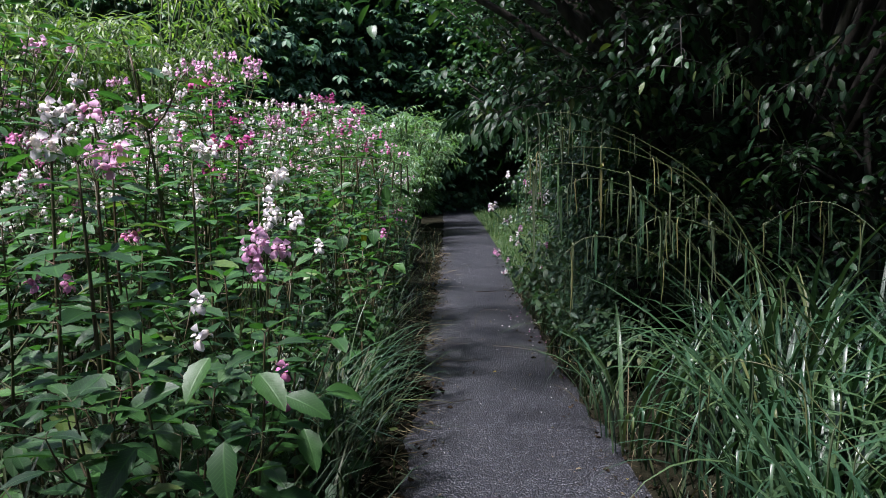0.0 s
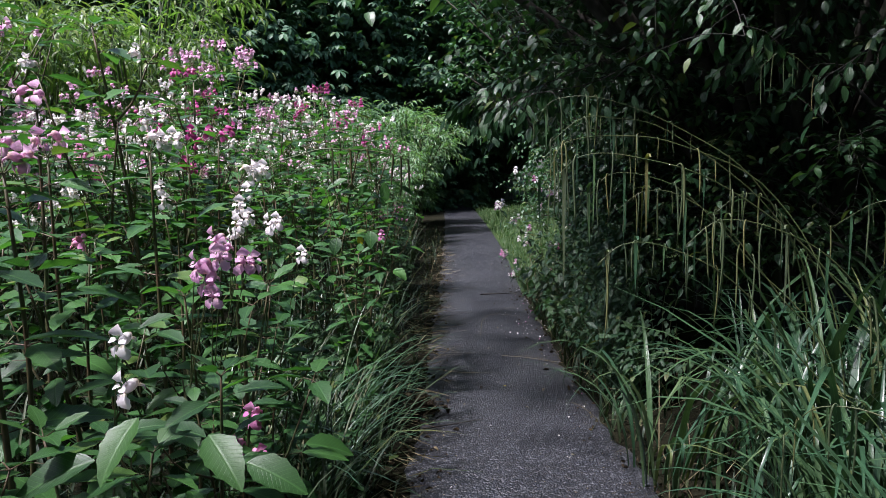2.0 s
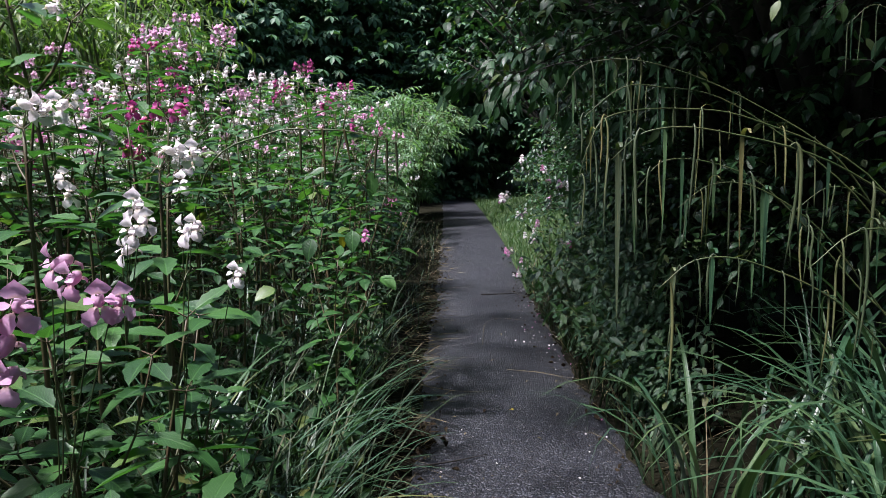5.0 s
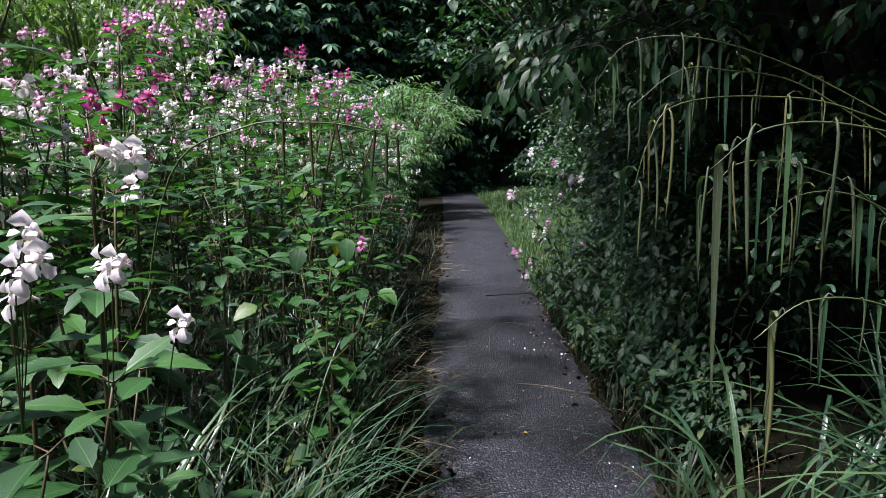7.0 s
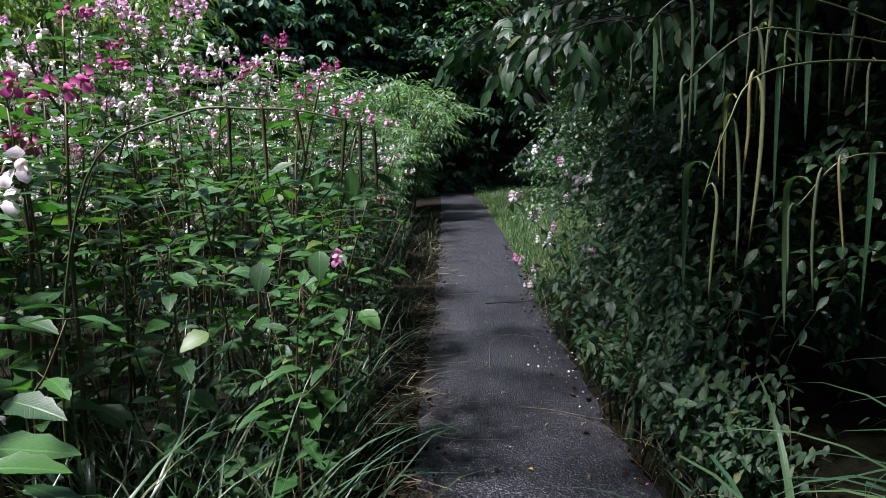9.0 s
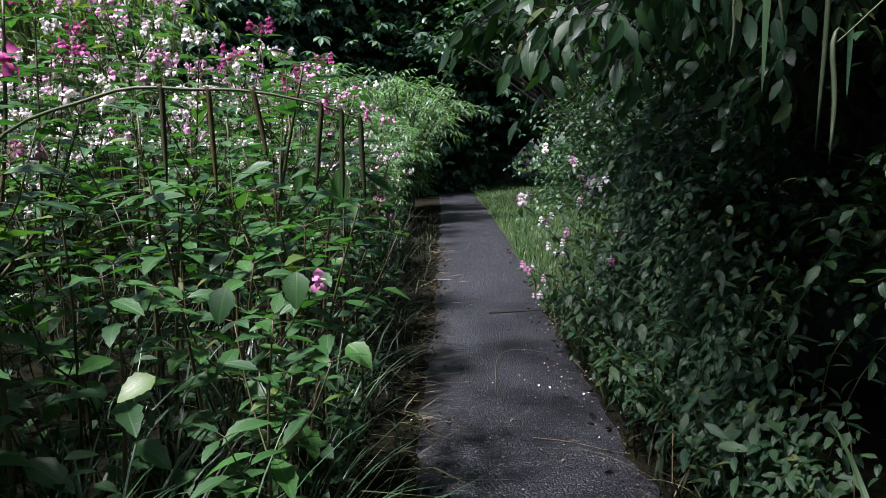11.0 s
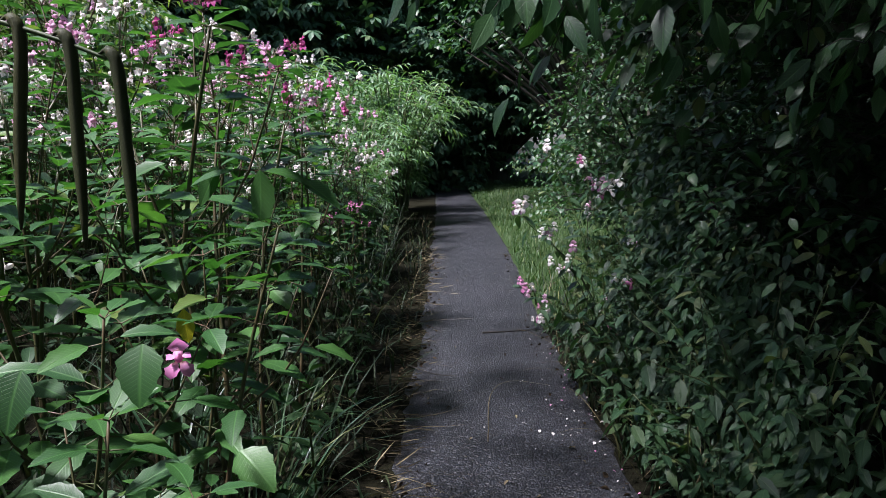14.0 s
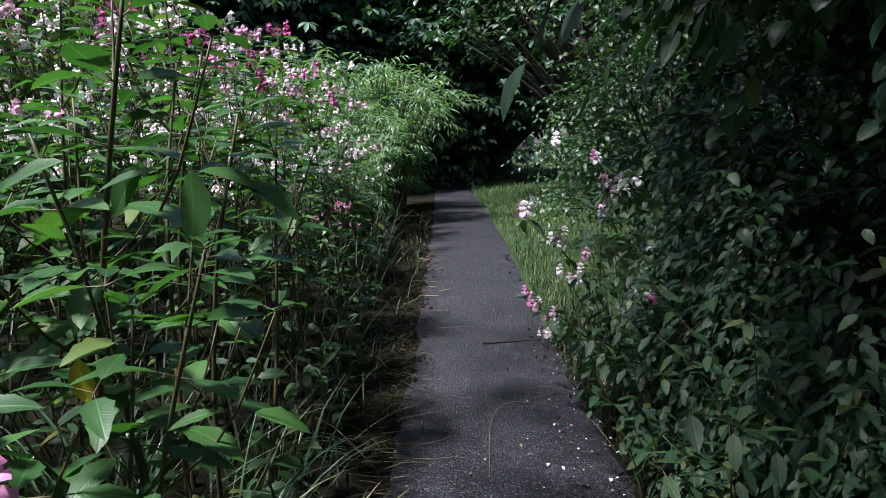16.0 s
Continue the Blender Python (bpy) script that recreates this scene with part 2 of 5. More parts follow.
def blade_shape(length, width, lean, bend, n=7, fold=0.3, kink=0.0):
    """A long blade that rises from the origin, leans to +y and bows over."""
    v, uv, tri = [], [], []
    y = z = 0.0
    for i in range(n + 1):
        s = i / n
        w = 0.5 * width * min(1.0, 0.55 + 1.8 * s) * (1 - s ** 3.2)
        a = lean + bend * s ** 1.5 + (kink if s > 0.62 else 0)
        v += [(-w, y, z + fold * w), (0, y, z), (w, y, z + fold * w)]
        uv += [(0, s), (0.5, s), (1, s)]
        y += length / n * math.sin(a)
        z += length / n * math.cos(a)
        if i:
            b, c = 3 * (i - 1), 3 * i
            for j in (0, 1):
                if i == n:
                    tri.append((b + j, b + j + 1, c + 1))
                else:
                    tri += [(b + j, b + j + 1, c + j + 1), (b + j, c + j + 1, c + j)]
    return np.array(v), np.array(tri), np.array(uv)


def tube_shape(points, radii, sides=5):
    pts = [Vector(p) for p in points]
    v, uv, tri = [], [], []
    up = Vector((0.31, 0.95, 0.05))
    for i, p in enumerate(pts):
        d = (pts[min(i + 1, len(pts) - 1)] - pts[max(i - 1, 0)]).normalized()
        a = d.cross(up).normalized()
        if a.length < 0.5:
            a = d.cross(Vector((1, 0, 0))).normalized()
        b = d.cross(a)
        for j in range(sides):
            t = 2 * math.pi * j / sides
            v.append(p + radii[i] * (math.cos(t) * a + math.sin(t) * b))
            uv.append((j / sides, i / max(1, len(pts) - 1)))
        if i:
            for j in range(sides):
                q, r = (i - 1) * sides, i * sides
                k = (j + 1) % sides
                tri += [(q + j, r + j, r + k), (q + j, r + k, q + k)]
    n = len(v)
    v.append(pts[-1])
    uv.append((0.5, 1))
    q = (len(pts) - 1) * sides
    tri += [(q + j, n, q + (j + 1) % sides) for j in range(sides)]
    return np.array([tuple(x) for x in v]), np.array(tri), np.array(uv)


def ball_shape(rx, ry, rz, a=6, b=4):
    v, tri = [(0, 0, rz)], []
    for i in range(1, b):
        for j in range(a):
            p, t = math.pi * i / b, 2 * math.pi * j / a
            v.append((rx * math.sin(p) * math.cos(t), ry * math.sin(p) * math.sin(t), rz * math.cos(p)))
    v.append((0, 0, -rz))
    last = len(v) - 1
    for j in range(a):
        k = (j + 1) % a
        tri.append((0, 1 + j, 1 + k))
        tri.append((last, 1 + (b - 2) * a + k, 1 + (b - 2) * a + j))
        for i in range(b - 2):
            q, r = 1 + i * a, 1 + (i + 1) * a
            tri += [(q + j, r + j, r + k), (q + j, r + k, q + k)]
    v = np.array(v)
    return v, np.array(tri), np.stack([0.5 + v[:, 0] / (2 * rx), 0.5 + v[:, 1] / (2 * ry)], 1)


class Gather:
    """Collects shapes and turns them into one mesh."""

    def __init__(self):
        self.v, self.t, self.u, self.n = [], [], [], 0

    def add(self, shape, m=None):
        v, t, u = shape
        if m is not None:
            a = np.array(m)
            v = v @ a[:3, :3].T + a[:3, 3]
        self.v.append(v)
        self.t.append(t + self.n)
        self.u.append(u)
        self.n += len(v)
        return self

    def shape(self):
        return np.concatenate(self.v), np.concatenate(self.t), np.concatenate(self.u)

    def mesh(self, name, mat, smooth=True):
        v, t, u = self.shape()
        me = bpy.data.meshes.new(name)
        me.vertices.add(len(v))
        me.vertices.foreach_set("co", v.astype(np.float32).ravel())
        me.loops.add(3 * len(t))
        me.loops.foreach_set("vertex_index", t.astype(np.int32).ravel())
        me.polygons.add(len(t))
        me.polygons.foreach_set("loop_start", np.arange(0, 3 * len(t), 3, dtype=np.int32))
        lay = me.uv_layers.new(name="UVMap")
        lay.data.foreach_set("uv", u[t.ravel()].astype(np.float32).ravel())
        me.polygons.foreach_set("use_smooth", np.full(len(t), smooth))
        me.materials.append(mat)
        me.update(calc_edges=True)
        return me


def mesh_of(shape, name, mat):
    return Gather().add(shape).mesh(name, mat)


def part(name, mesh, parent, label="", m=None, kind=""):
    ob = new(name, mesh)
    ob.parent = parent
    if m is not None:
        ob.matrix_basis = m
    return tagged(ob, label, "", "", kind)


def aim(at, way, face=(0, 0, 1), size=1.0):
    """A pose at `at` whose +y runs along `way` and whose +z turns towards `face`."""
    y = Vector(way).normalized()
    x = y.cross(Vector(face))
    if x.length < 1e-4:
        x = y.cross(Vector((1, 0.1, 0)))
    x.normalize()
    z = x.cross(y)
    m = Matrix((x, y, z)).transposed().to_4x4()
    return Matrix.Translation(at) @ m @ Matrix.Scale(size, 4)


def around(deg, tilt):
    a = radians(deg)
    return Vector((math.cos(a) * math.cos(tilt), math.sin(a) * math.cos(tilt), math.sin(tilt)))


def bow(points, n):
    """A smooth line through control points (Catmull-Rom)."""
    p = [Vector(q) for q in points]
    p = [2 * p[0] - p[1]] + p + [2 * p[-1] - p[-2]]
    out = []
    for i in range(n + 1):
        f = i / n * (len(p) - 3)
        k = min(int(f), len(p) - 4)
        t = f - k
        a, b, c, d = p[k:k + 4]
        out.append(0.5 * (2 * b + (c - a) * t + (2 * a - 5 * b + 4 * c - d) * t * t + (3 * b - a - 3 * c + d) * t ** 3))
    return out


def ground_z(x, y):
    """Height of the ground beside the path."""
    left, right = max(0.0, -0.35 - x), max(0.0, x - (1.2 if y < 9 else 1.75))
    return 0.1 * min(1, left / 0.6) + 0.12 * min(1, right / 0.8) * (1 if y < 9.5 else 0.5) - 0.0


# ---- ground, verge and path ----
def path_mid(y):
    """The middle of the path: nearly straight, swinging to the left at its far end."""
    m = float(np.interp(y, [0, 3, 5, 6.5, 8, 10, 13, 17, 20, 25, 29], [0.3, 0.34, 0.39, 0.41, 0.48, 0.57, 0.68, 0.8, 0.86, 0.93, 0.97]))
    return m - (0.03 * (y - 27) ** 2 if y > 27 else 0)


def path_half(y):
    return float(np.interp(y, [0, 3, 5, 8, 10, 13], [0.66, 0.62, 0.55, 0.53, 0.55, 0.59]))


def edge_wobble(y, side):
    """How far the worn edge of the asphalt wanders in or out."""
    return 0.04 * noise.noise((y * 0.8, side * 3, 4)) + 0.06 * noise.noise((y * 2.3, side * 3, 1)) + 0.05 * noise.noise((y * 6.1, side, 7))


def build_ground():
    bm = bmesh.new()
    xs = [-400, -120, -50, -25, -14, -8, -5, -3, -2, -1.4, -1, -0.7, -0.45, -0.25, 0.0, 0.4, 0.8, 1.1, 1.35, 1.6, 1.9, 2.3, 3, 4, 6, 9, 14, 25, 50, 120, 400]
    ys = [-400, -120, -50, -20, -8, -4] + [-2 + 0.5 * i for i in range(40)] + [19, 21, 24, 28, 33, 40, 50, 80, 150, 400]
    grid = []
    for y in ys:
        row = []
        for x in xs:
            z = ground_z(x, y) - 0.012 + 0.03 * noise.noise((x * 0.9, y * 0.9, 0)) * (1 if abs(x - 0.5) > 1.2 and abs(x) < 30 else 0)
            row.append(bm.verts.new((x, y, z)))
        grid.append(row)
    for a, b in zip(grid, grid[1:]):
        for i in range(len(xs) - 1):
            bm.faces.new((a[i], a[i + 1], b[i + 1], b[i]))
    me = bpy.data.meshes.new("ground")
    bm.to_mesh(me)
    me.materials.append(M_SHADED_SOIL)
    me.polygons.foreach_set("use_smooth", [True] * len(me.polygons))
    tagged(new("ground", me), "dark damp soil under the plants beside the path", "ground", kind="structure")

    bm = bmesh.new()
    prev = None
    for i in range(341):
        y = -4 + 0.1 * i
        row = []
        for j in range(9):
            f = j / 4 - 1
            w = path_half(y) + edge_wobble(y, 1 if f > 0 else -1) * abs(f) ** 4
            z = 0.016 * (1 - f * f) - (0.016 if abs(f) == 1 else 0) + 0.003 * noise.noise((f * 2, y * 1.2, 9))
            row.append(bm.verts.new((path_mid(y) + f * w, y, z)))
        if prev:
            for j in range(8):
                bm.faces.new((prev[j], prev[j + 1], row[j + 1], row[j]))
        prev = row
    me = bpy.data.meshes.new("path")
    bm.to_mesh(me)
    me.materials.append(M_ASPHALT)
    me.polygons.foreach_set("use_smooth", [True] * len(me.polygons))
    tagged(new("path", me), "narrow worn dark grey asphalt footpath strewn with litter", "path", kind="structure")

    bm = bmesh.new()
    prev = None
    for i in range(34):
        y = 8.4 + 1.5 * i
        row = []
        for j in range(9):
            x0 = path_mid(min(y, 33)) + path_half(y) - 0.05 if y < 33 else -6
            x = x0 + ((14 if y > 16 else 4.5) - x0) * (j / 8) ** 1.6
            row.append(bm.verts.new((x, y, (ground_z(x, y) if j else -0.03) + 0.03 + 0.03 * noise.noise((x, y, 2)))))
        if prev:
            for j in range(8):
                bm.faces.new((prev[j], prev[j + 1], row[j + 1], row[j]))
        prev = row
    me = bpy.data.meshes.new("grass_verge")
    bm.to_mesh(me)
    me.materials.append(M_TURF)
    me.polygons.foreach_set("use_smooth", [True] * len(me.polygons))
    tagged(new("lawn", me), "short green turf beside the path under the trees", "lawn", kind="structure")


build_ground()


def scatter_blades(name, label, category, spots, hmin, hmax, wid, mat, lean=(0.05, 0.5), bend=(0.3, 1.4), kinds=10):
    shapes = [blade_shape(1.0, wid, R.uniform(*lean), R.uniform(*bend), 4) for _ in range(kinds)]
    g = Gather()
    for x, y, z in spots:
        h = R.uniform(hmin, hmax)
        m = Matrix.Translation((x, y, z)) @ Matrix.Rotation(R.uniform(0, 6.28), 4, "Z") @ Matrix.Diagonal((1, h, h, 1))
        g.add(R.choice(shapes), m)
    ob = new(name, g.mesh(name, mat))
    return tagged(ob, label, category, kind="stuff")


def lawn_spots():
    out = []
    for _ in range(15000):
        y = 8.6 + 26 * R.random() ** 1.7
        x0 = path_mid(min(y, 31)) + path_half(y) - 0.04
        x = x0 + abs(R.gauss(0, 1.7))
        if x > 9:
            continue
        out.append((x, y, 0.03 + ground_z(x, y) * 0.9))
    return out


scatter_blades("lawn_grass", "short bright green mown grass beside the path", "grass", lawn_spots(), 0.05, 0.2, 0.009, M_GRASS, (0.1, 0.8), (0.3, 1.6), 20)


# ---- balsam plants ----
BALSAM_LEAVES = [leaf_shape(1.0, R.uniform(0.36, 0.46), 8, 0.09, R.uniform(0.08, 0.4), R.uniform(0.1, 0.6), R.uniform(0.36, 0.46), R.uniform(-0.08, 0.08)) for _ in range(8)]
BALSAM_LEAF_MESHES = [mesh_of(s, "leaf", M_BALSAM) for s in BALSAM_LEAVES]
SMALL_LEAVES = [leaf_shape(1.0, R.uniform(0.4, 0.5), 4, 0.06, R.uniform(0.15, 0.45), R.uniform(0.2, 0.9), 0.4) for _ in range(6)]


def flower_shape(full=True):
    """A hooded balsam flower that opens to +y: pouch, spur, hood and two lower lobes."""
    g = Gather()
    if full:
        g.add(ball_shape(0.0075, 0.014, 0.0085, 7, 5), pose(0, -0.009, -0.002, -14))
        g.add(tube_shape([(0, -0.021, -0.006), (0, -0.027, -0.011), (0, -0.027, -0.017)], [0.003, 0.002, 0.001], 4))
        g.add(leaf_shape(0.02, 0.026, 5, 0.1, 0.45, 1.3, 0.6), aim((0, -0.002, 0.007), (0, 0.55, 0.9), (0, 1, -0.5)))
        for s in (-1, 1):
            g.add(leaf_shape(0.026, 0.021, 6, 0.14, 0.35, 1.1, 0.65, 0.18 * s), aim((0.003 * s, 0.002, -0.006), (0.45 * s, 0.75, -0.65), (0.25 * s, 0.5, 1)))
            g.add(leaf_shape(0.014, 0.014, 3, 0.0, 0.3, 0.6, 0.6), aim((0.004 * s, 0.002, 0.002), (0.9 * s, 0.6, 0.15), (0, 0.3, 1)))
    else:
        g.add(ball_shape(0.0105, 0.016, 0.011, 5, 3), pose(0, -0.006, 0))
        g.add(leaf_shape(0.022, 0.028, 2, 0.0, 0.4, 1.2, 0.5), aim((0, -0.002, 0.006), (0, 0.6, 0.9), (0, 1, -0.5)))
        for s in (-1, 1):
            g.add(leaf_shape(0.028, 0.022, 2, 0.0, 0.3, 0.8, 0.5), aim((0.003 * s, 0, -0.005), (0.5 * s, 0.7, -0.6), (0, 0.5, 1)))
    return g.shape()


FLOWER, FLOWER_FAR = flower_shape(), flower_shape(False)
POD = ball_shape(0.0032, 0.0032, 0.011, 5, 4)
PETALS = {"white": M_WHITE, "pale pink": M_PALE, "pink": M_PINK, "magenta": M_MAGENTA}
FLOWER_MESHES = {c: mesh_of(FLOWER, "flower", m) for c, m in PETALS.items()}


def balsam(height, colour, heads=4, blooms=3, near=True, branches=3, bare=0.35, leaf=0.13, label="", spread=1.0, sway=0.12, bloom=1.0, girth=0.0095):
    """One balsam plant at the origin. near: every leaf and flower is a part of its own."""
    plant = new("balsam_plant")
    plant.empty_display_size = 0.1
    stems, leaves, blossom = Gather(), Gather(), Gather()

    def put_leaf(at, way, size):
        face = Vector((R.uniform(-0.35, 0.35), R.uniform(-0.35, 0.35), 1))
        m = aim(at, way, face, size)
        if near:
            part("leaf", R.choice(BALSAM_LEAF_MESHES), plant, "", m)
        else:
            leaves.add(R.choice(SMALL_LEAVES), m)

    def put_flower(at, size):
        m = aim(at, around(R.uniform(0, 360), R.uniform(-0.5, 0.15)), (0, 0, 1), size)
        if near:
            part("flower", FLOWER_MESHES[colour], plant, "", m)
        else:
            blossom.add(FLOWER_FAR, m)

    def whorl(at, count, size, turn, tilt):
        for k in range(count):
            a = turn + 360 * k / count + R.uniform(-18, 18)
            w = around(a, tilt + R.uniform(-0.25, 0.2))
            root = Vector(at) + w * size * 0.28
            stems.add(tube_shape([at, root], [0.0022, 0.0014], 3))
            put_leaf(root, (w.x, w.y, w.z - 0.12), size * R.uniform(0.8, 1.15))

    def head(at, up, n):
        for _ in range(n):
            w = (up * 0.7 + around(R.uniform(0, 360), R.uniform(0.0, 0.7)) * 0.8).normalized()
            tip = at + w * R.uniform(0.04, 0.1) * spread
            drop = tip + Vector((w.x * 0.02, w.y * 0.02, -0.012))
            stems.add(tube_shape([at, at + w * 0.03, tip, drop], [0.0016, 0.0014, 0.0012, 0.0008], 3))
            put_flower(drop, bloom * R.uniform(0.85, 1.15))
            for _ in range(2):
                b = at + (up + around(R.uniform(0, 360), 0.3) * 0.9).normalized() * R.uniform(0.03, 0.07)
                stems.add(tube_shape([at, b], [0.001, 0.0008], 3))
                stems.add(POD, Matrix.Translation(b) @ Matrix.Rotation(R.uniform(0, 0.9), 4, "X"))

    lean = Vector((R.uniform(-sway, sway), R.uniform(-sway, sway), 0)) * height
    line = bow([(0, 0, -0.06), lean * 0.1 + Vector((0, 0, height * 0.35)), lean * 0.5 + Vector((R.uniform(-0.03, 0.03), R.uniform(-0.03, 0.03), height * 0.7)), lean + Vector((0, 0, height))], 12)
    stems.add(tube_shape(line, [girth * (1 - 0.65 * i / 12) for i in range(13)], 6))
    nodes = max(5, int(height * (1 - bare) / 0.145))
    turn = R.uniform(0, 360)
    for i in range(nodes):
        f = bare + (1 - bare) * (i + 0.5) / nodes
        at = line[int(f * 12)].lerp(line[min(12, int(f * 12) + 1)], f * 12 - int(f * 12))
        turn += 55
        top = i / nodes
        whorl(at, 3 if top > 0.35 else 2, leaf * (1.15 - 0.55 * top * top), turn, 0.35 * top + 0.02)
    for b in range(branches):
        f = R.uniform(max(bare, 0.45), 0.85)
        at = line[int(f * 12)]
        w = around(turn + 137 * b, R.uniform(0.6, 1.0))
        ln = height * (1 - f) * R.uniform(0.6, 1.0) + 0.06
        seg = bow([at, at + w * ln * 0.5, at + w * ln * 0.8 + Vector((0, 0, 0.25 * ln))], 5)
        stems.add(tube_shape(seg, [0.005, 0.0045, 0.004, 0.0035, 0.003, 0.0025], 4))
        whorl(seg[3], 2, leaf * 0.75, R.uniform(0, 360), 0.15)
        whorl(seg[5], 3, leaf * 0.6, R.uniform(0, 360), 0.35)
        if heads > b:
            head(seg[5], w * 0.5 + Vector((0, 0, 0.6)), blooms)
    whorl(line[12], 4, leaf * 0.55, R.uniform(0, 360), 0.45)
    for _ in range(max(0, heads - branches)):
        head(line[12], Vector((0, 0, 1)), blooms)
    part("stem", stems.mesh("stem", M_STEM), plant, "ribbed reddish green stem")
    if not near:
        part("foliage", leaves.mesh("foliage", M_BALSAM), plant)
        if blossom.n:
            part("blossom", blossom.mesh("blossom", PETALS[colour]), plant)
    return tagged(plant, label or f"tall balsam plant with {colour} flowers and toothed leaves", "flowering plant", "balsam plants beside the path")


def ground_pose(x, y, turn, size=1.0, tilt=(0.0, 0.0)):
    return Matrix.Translation((x, y, ground_z(x, y))) @ Matrix.Rotation(tilt[0], 4, "X") @ Matrix.Rotation(tilt[1], 4, "Y") @ Matrix.Rotation(turn, 4, "Z") @ Matrix.Scale(size, 4)


def top_height(x, y):
    """How tall the balsam stands at a place left of the path."""
    return 0.95 + 0.125 * min(y, 8.5) + 0.16 * min(1.2, -x - 0.4)


NEAR = {c: [] for c in PETALS}
for c, count in (("white", 2), ("pale pink", 1), ("pink", 2), ("magenta", 1)):
    for k in range(count):
        NEAR[c].append((balsam(1.3, c, 3, 2, True, 3, 0.24, 0.165), 1.3))
LEAFY = [(balsam(1.3, "white", 0, 0, True, 3, 0.2, 0.19, "leafy green balsam plant without flowers"), 1.3) for _ in range(2)]
HEADED = {c: [(balsam(1.3, c, 1, 2 + k, True, 0, 0.25, 0.15, spread=1.0, sway=0.02, bloom=1.3), 1.385) for k in range(2)] for c in PETALS}
STEMMY = [(balsam(1.8, "white", 0, 0, True, 2, 0.48, 0.19, "tall balsam plant with bare lower stem and broad leaves", girth=0.0125), 1.8) for _ in range(2)]
FAR = {c: [] for c in PETALS}
for c, count in (("white", 3), ("pale pink", 2), ("pink", 1), ("magenta", 1)):
    for k in range(count):
        FAR[c].append((balsam(1.9, c, 7, 4, False, 5, 0.3, 0.175, spread=1.3, bloom=1.15), 1.9))
TALL = [(balsam(1.9, "white", 0, 0, False, 4, 0.25, 0.16, "tall leafy balsam plant not yet in flower"), 1.9)]

USED = set()
TAKEN = []


def place(kinds, x, y, top, tilt=0.06):
    ob, h = R.choice(kinds)
    size = (top - ground_z(x, y)) / h
    m = ground_pose(x, y, R.uniform(0, 6.28), max(0.4, size), (R.uniform(-tilt, tilt), R.uniform(-tilt, tilt)))
    TAKEN.append((x, y))
    if ob.name not in USED:
        USED.add(ob.name)
        ob.matrix_basis = m
        return ob
    return copy_thing(ob, m)


# plants whose flower heads stand out, by colour: place and height of the head
SPOTS = {
    "white": [(-0.88, 3.2, 1.48), (-0.96, 1.82, 1.63), (-1.11, 3.16, 1.44), (-1.3, 2.2, 1.6), (-0.78, 2.9, 1.4), (-1.0, 2.75, 1.5)],
    "pale pink": [(-1.2, 2.53, 1.63), (-1.5, 2.9, 1.65), (-1.05, 2.0, 1.58)],
    "pink": [(-1.03, 1.78, 1.24), (-1.46, 3.1, 1.5), (-1.22, 2.62, 1.55)],
    "magenta": [(-1.44, 4.25, 1.74), (-1.46, 4.39, 1.58), (-1.3, 4.3, 1.66)],
}
for c, spots in SPOTS.items():
    for x, y, z in spots:
        place(HEADED[c], x, y, z, 0.02)
for x, y, z in [(-0.78, 1.45, 1.02), (-1.15, 1.35, 0.95), (-0.9, 1.2, 0.75), (-1.35, 1.75, 1.15), (-1.0, 2.3, 1.25), (-0.5, 4.15, 1.14),
                (-0.8, 4.6, 1.3),
                (-1.0, 4.3, 1.55), (-1.1, 5.0, 1.9), (-1.2, 3.7, 1.45), (-1.55, 2.4, 1.5)]:
    place(LEAFY, x, y, z, 0.1)
for x, y, z in [(-0.52, 5.1, 1.5), (-0.78, 5.2, 1.8), (-1.1, 5.0, 1.95), (-0.75, 5.75, 1.85), (-0.55, 5.5, 1.6), (-1.0, 5.6, 1.95), (-1.3, 5.4, 2.0), (-0.6, 6.3, 1.7), (-0.9, 6.2, 1.9), (-0.5, 6.8, 1.5), (-0.55, 4.75, 1.35), (-0.85, 4.8, 1.7)]:
    place(STEMMY, x, y, z, 0.1)
for x, y, z in [(-1.02, 6.7, 2.15), (-2.05, 5.95, 2.05), (-0.88, 8.5, 2.05)]:
    place(FAR["magenta"], x, y, z)
for x, y, z in [(-2.75, 4.3, 2.2), (-3.0, 4.8, 2.5), (-3.3, 5.0, 2.6), (-3.4, 4.6, 2.5), (-3.0, 4.0, 2.2), (-3.8, 5.6, 2.7)]:
    place(TALL, x, y, z)


def fill_balsam(count, ymin, ymax, depth, gap):
    made = tries = 0
    while made < count and tries < 9000:
        tries += 1
        y = R.uniform(ymin, ymax)
        edge = -0.46 - 0.1 * noise.noise((y * 0.8, 0, 3))
        x = edge - depth(y) * R.random() ** 1.2
        if any((x - a) ** 2 + (y - b) ** 2 < gap * gap for a, b in TAKEN):
            continue
        if y > 9.5 and x > -0.42 - 0.45 * (y - 9.5):
            continue
        if (y < 4 and x > -0.72) or (3.1 < y < 4.5 and x > -1.0) or (4.5 <= y < 7.0 and x > -1.25):
            continue
        h = top_height(x, y) * R.uniform(0.76, 1.1) * (0.62 + 0.38 * min(1, (edge - x) / 0.3))
        c = R.choices(["white", "pale pink", "pink"], [0.76, 0.18, 0.06])[0]
        if y < 5.2 and x > -1.9:
            place(LEAFY if R.random() < 0.45 or (y > 3.6 and x > -1.2) else NEAR[c], x, y, h)
        else:
            place(FAR[c], x, y, h)
        made += 1


fill_balsam(12, 1.3, 5.2, lambda y: 1.3, 0.26)
fill_balsam(225, 2.6, 14.0, lambda y: min(6.0, 1.0 + 0.62 * y), 0.27)

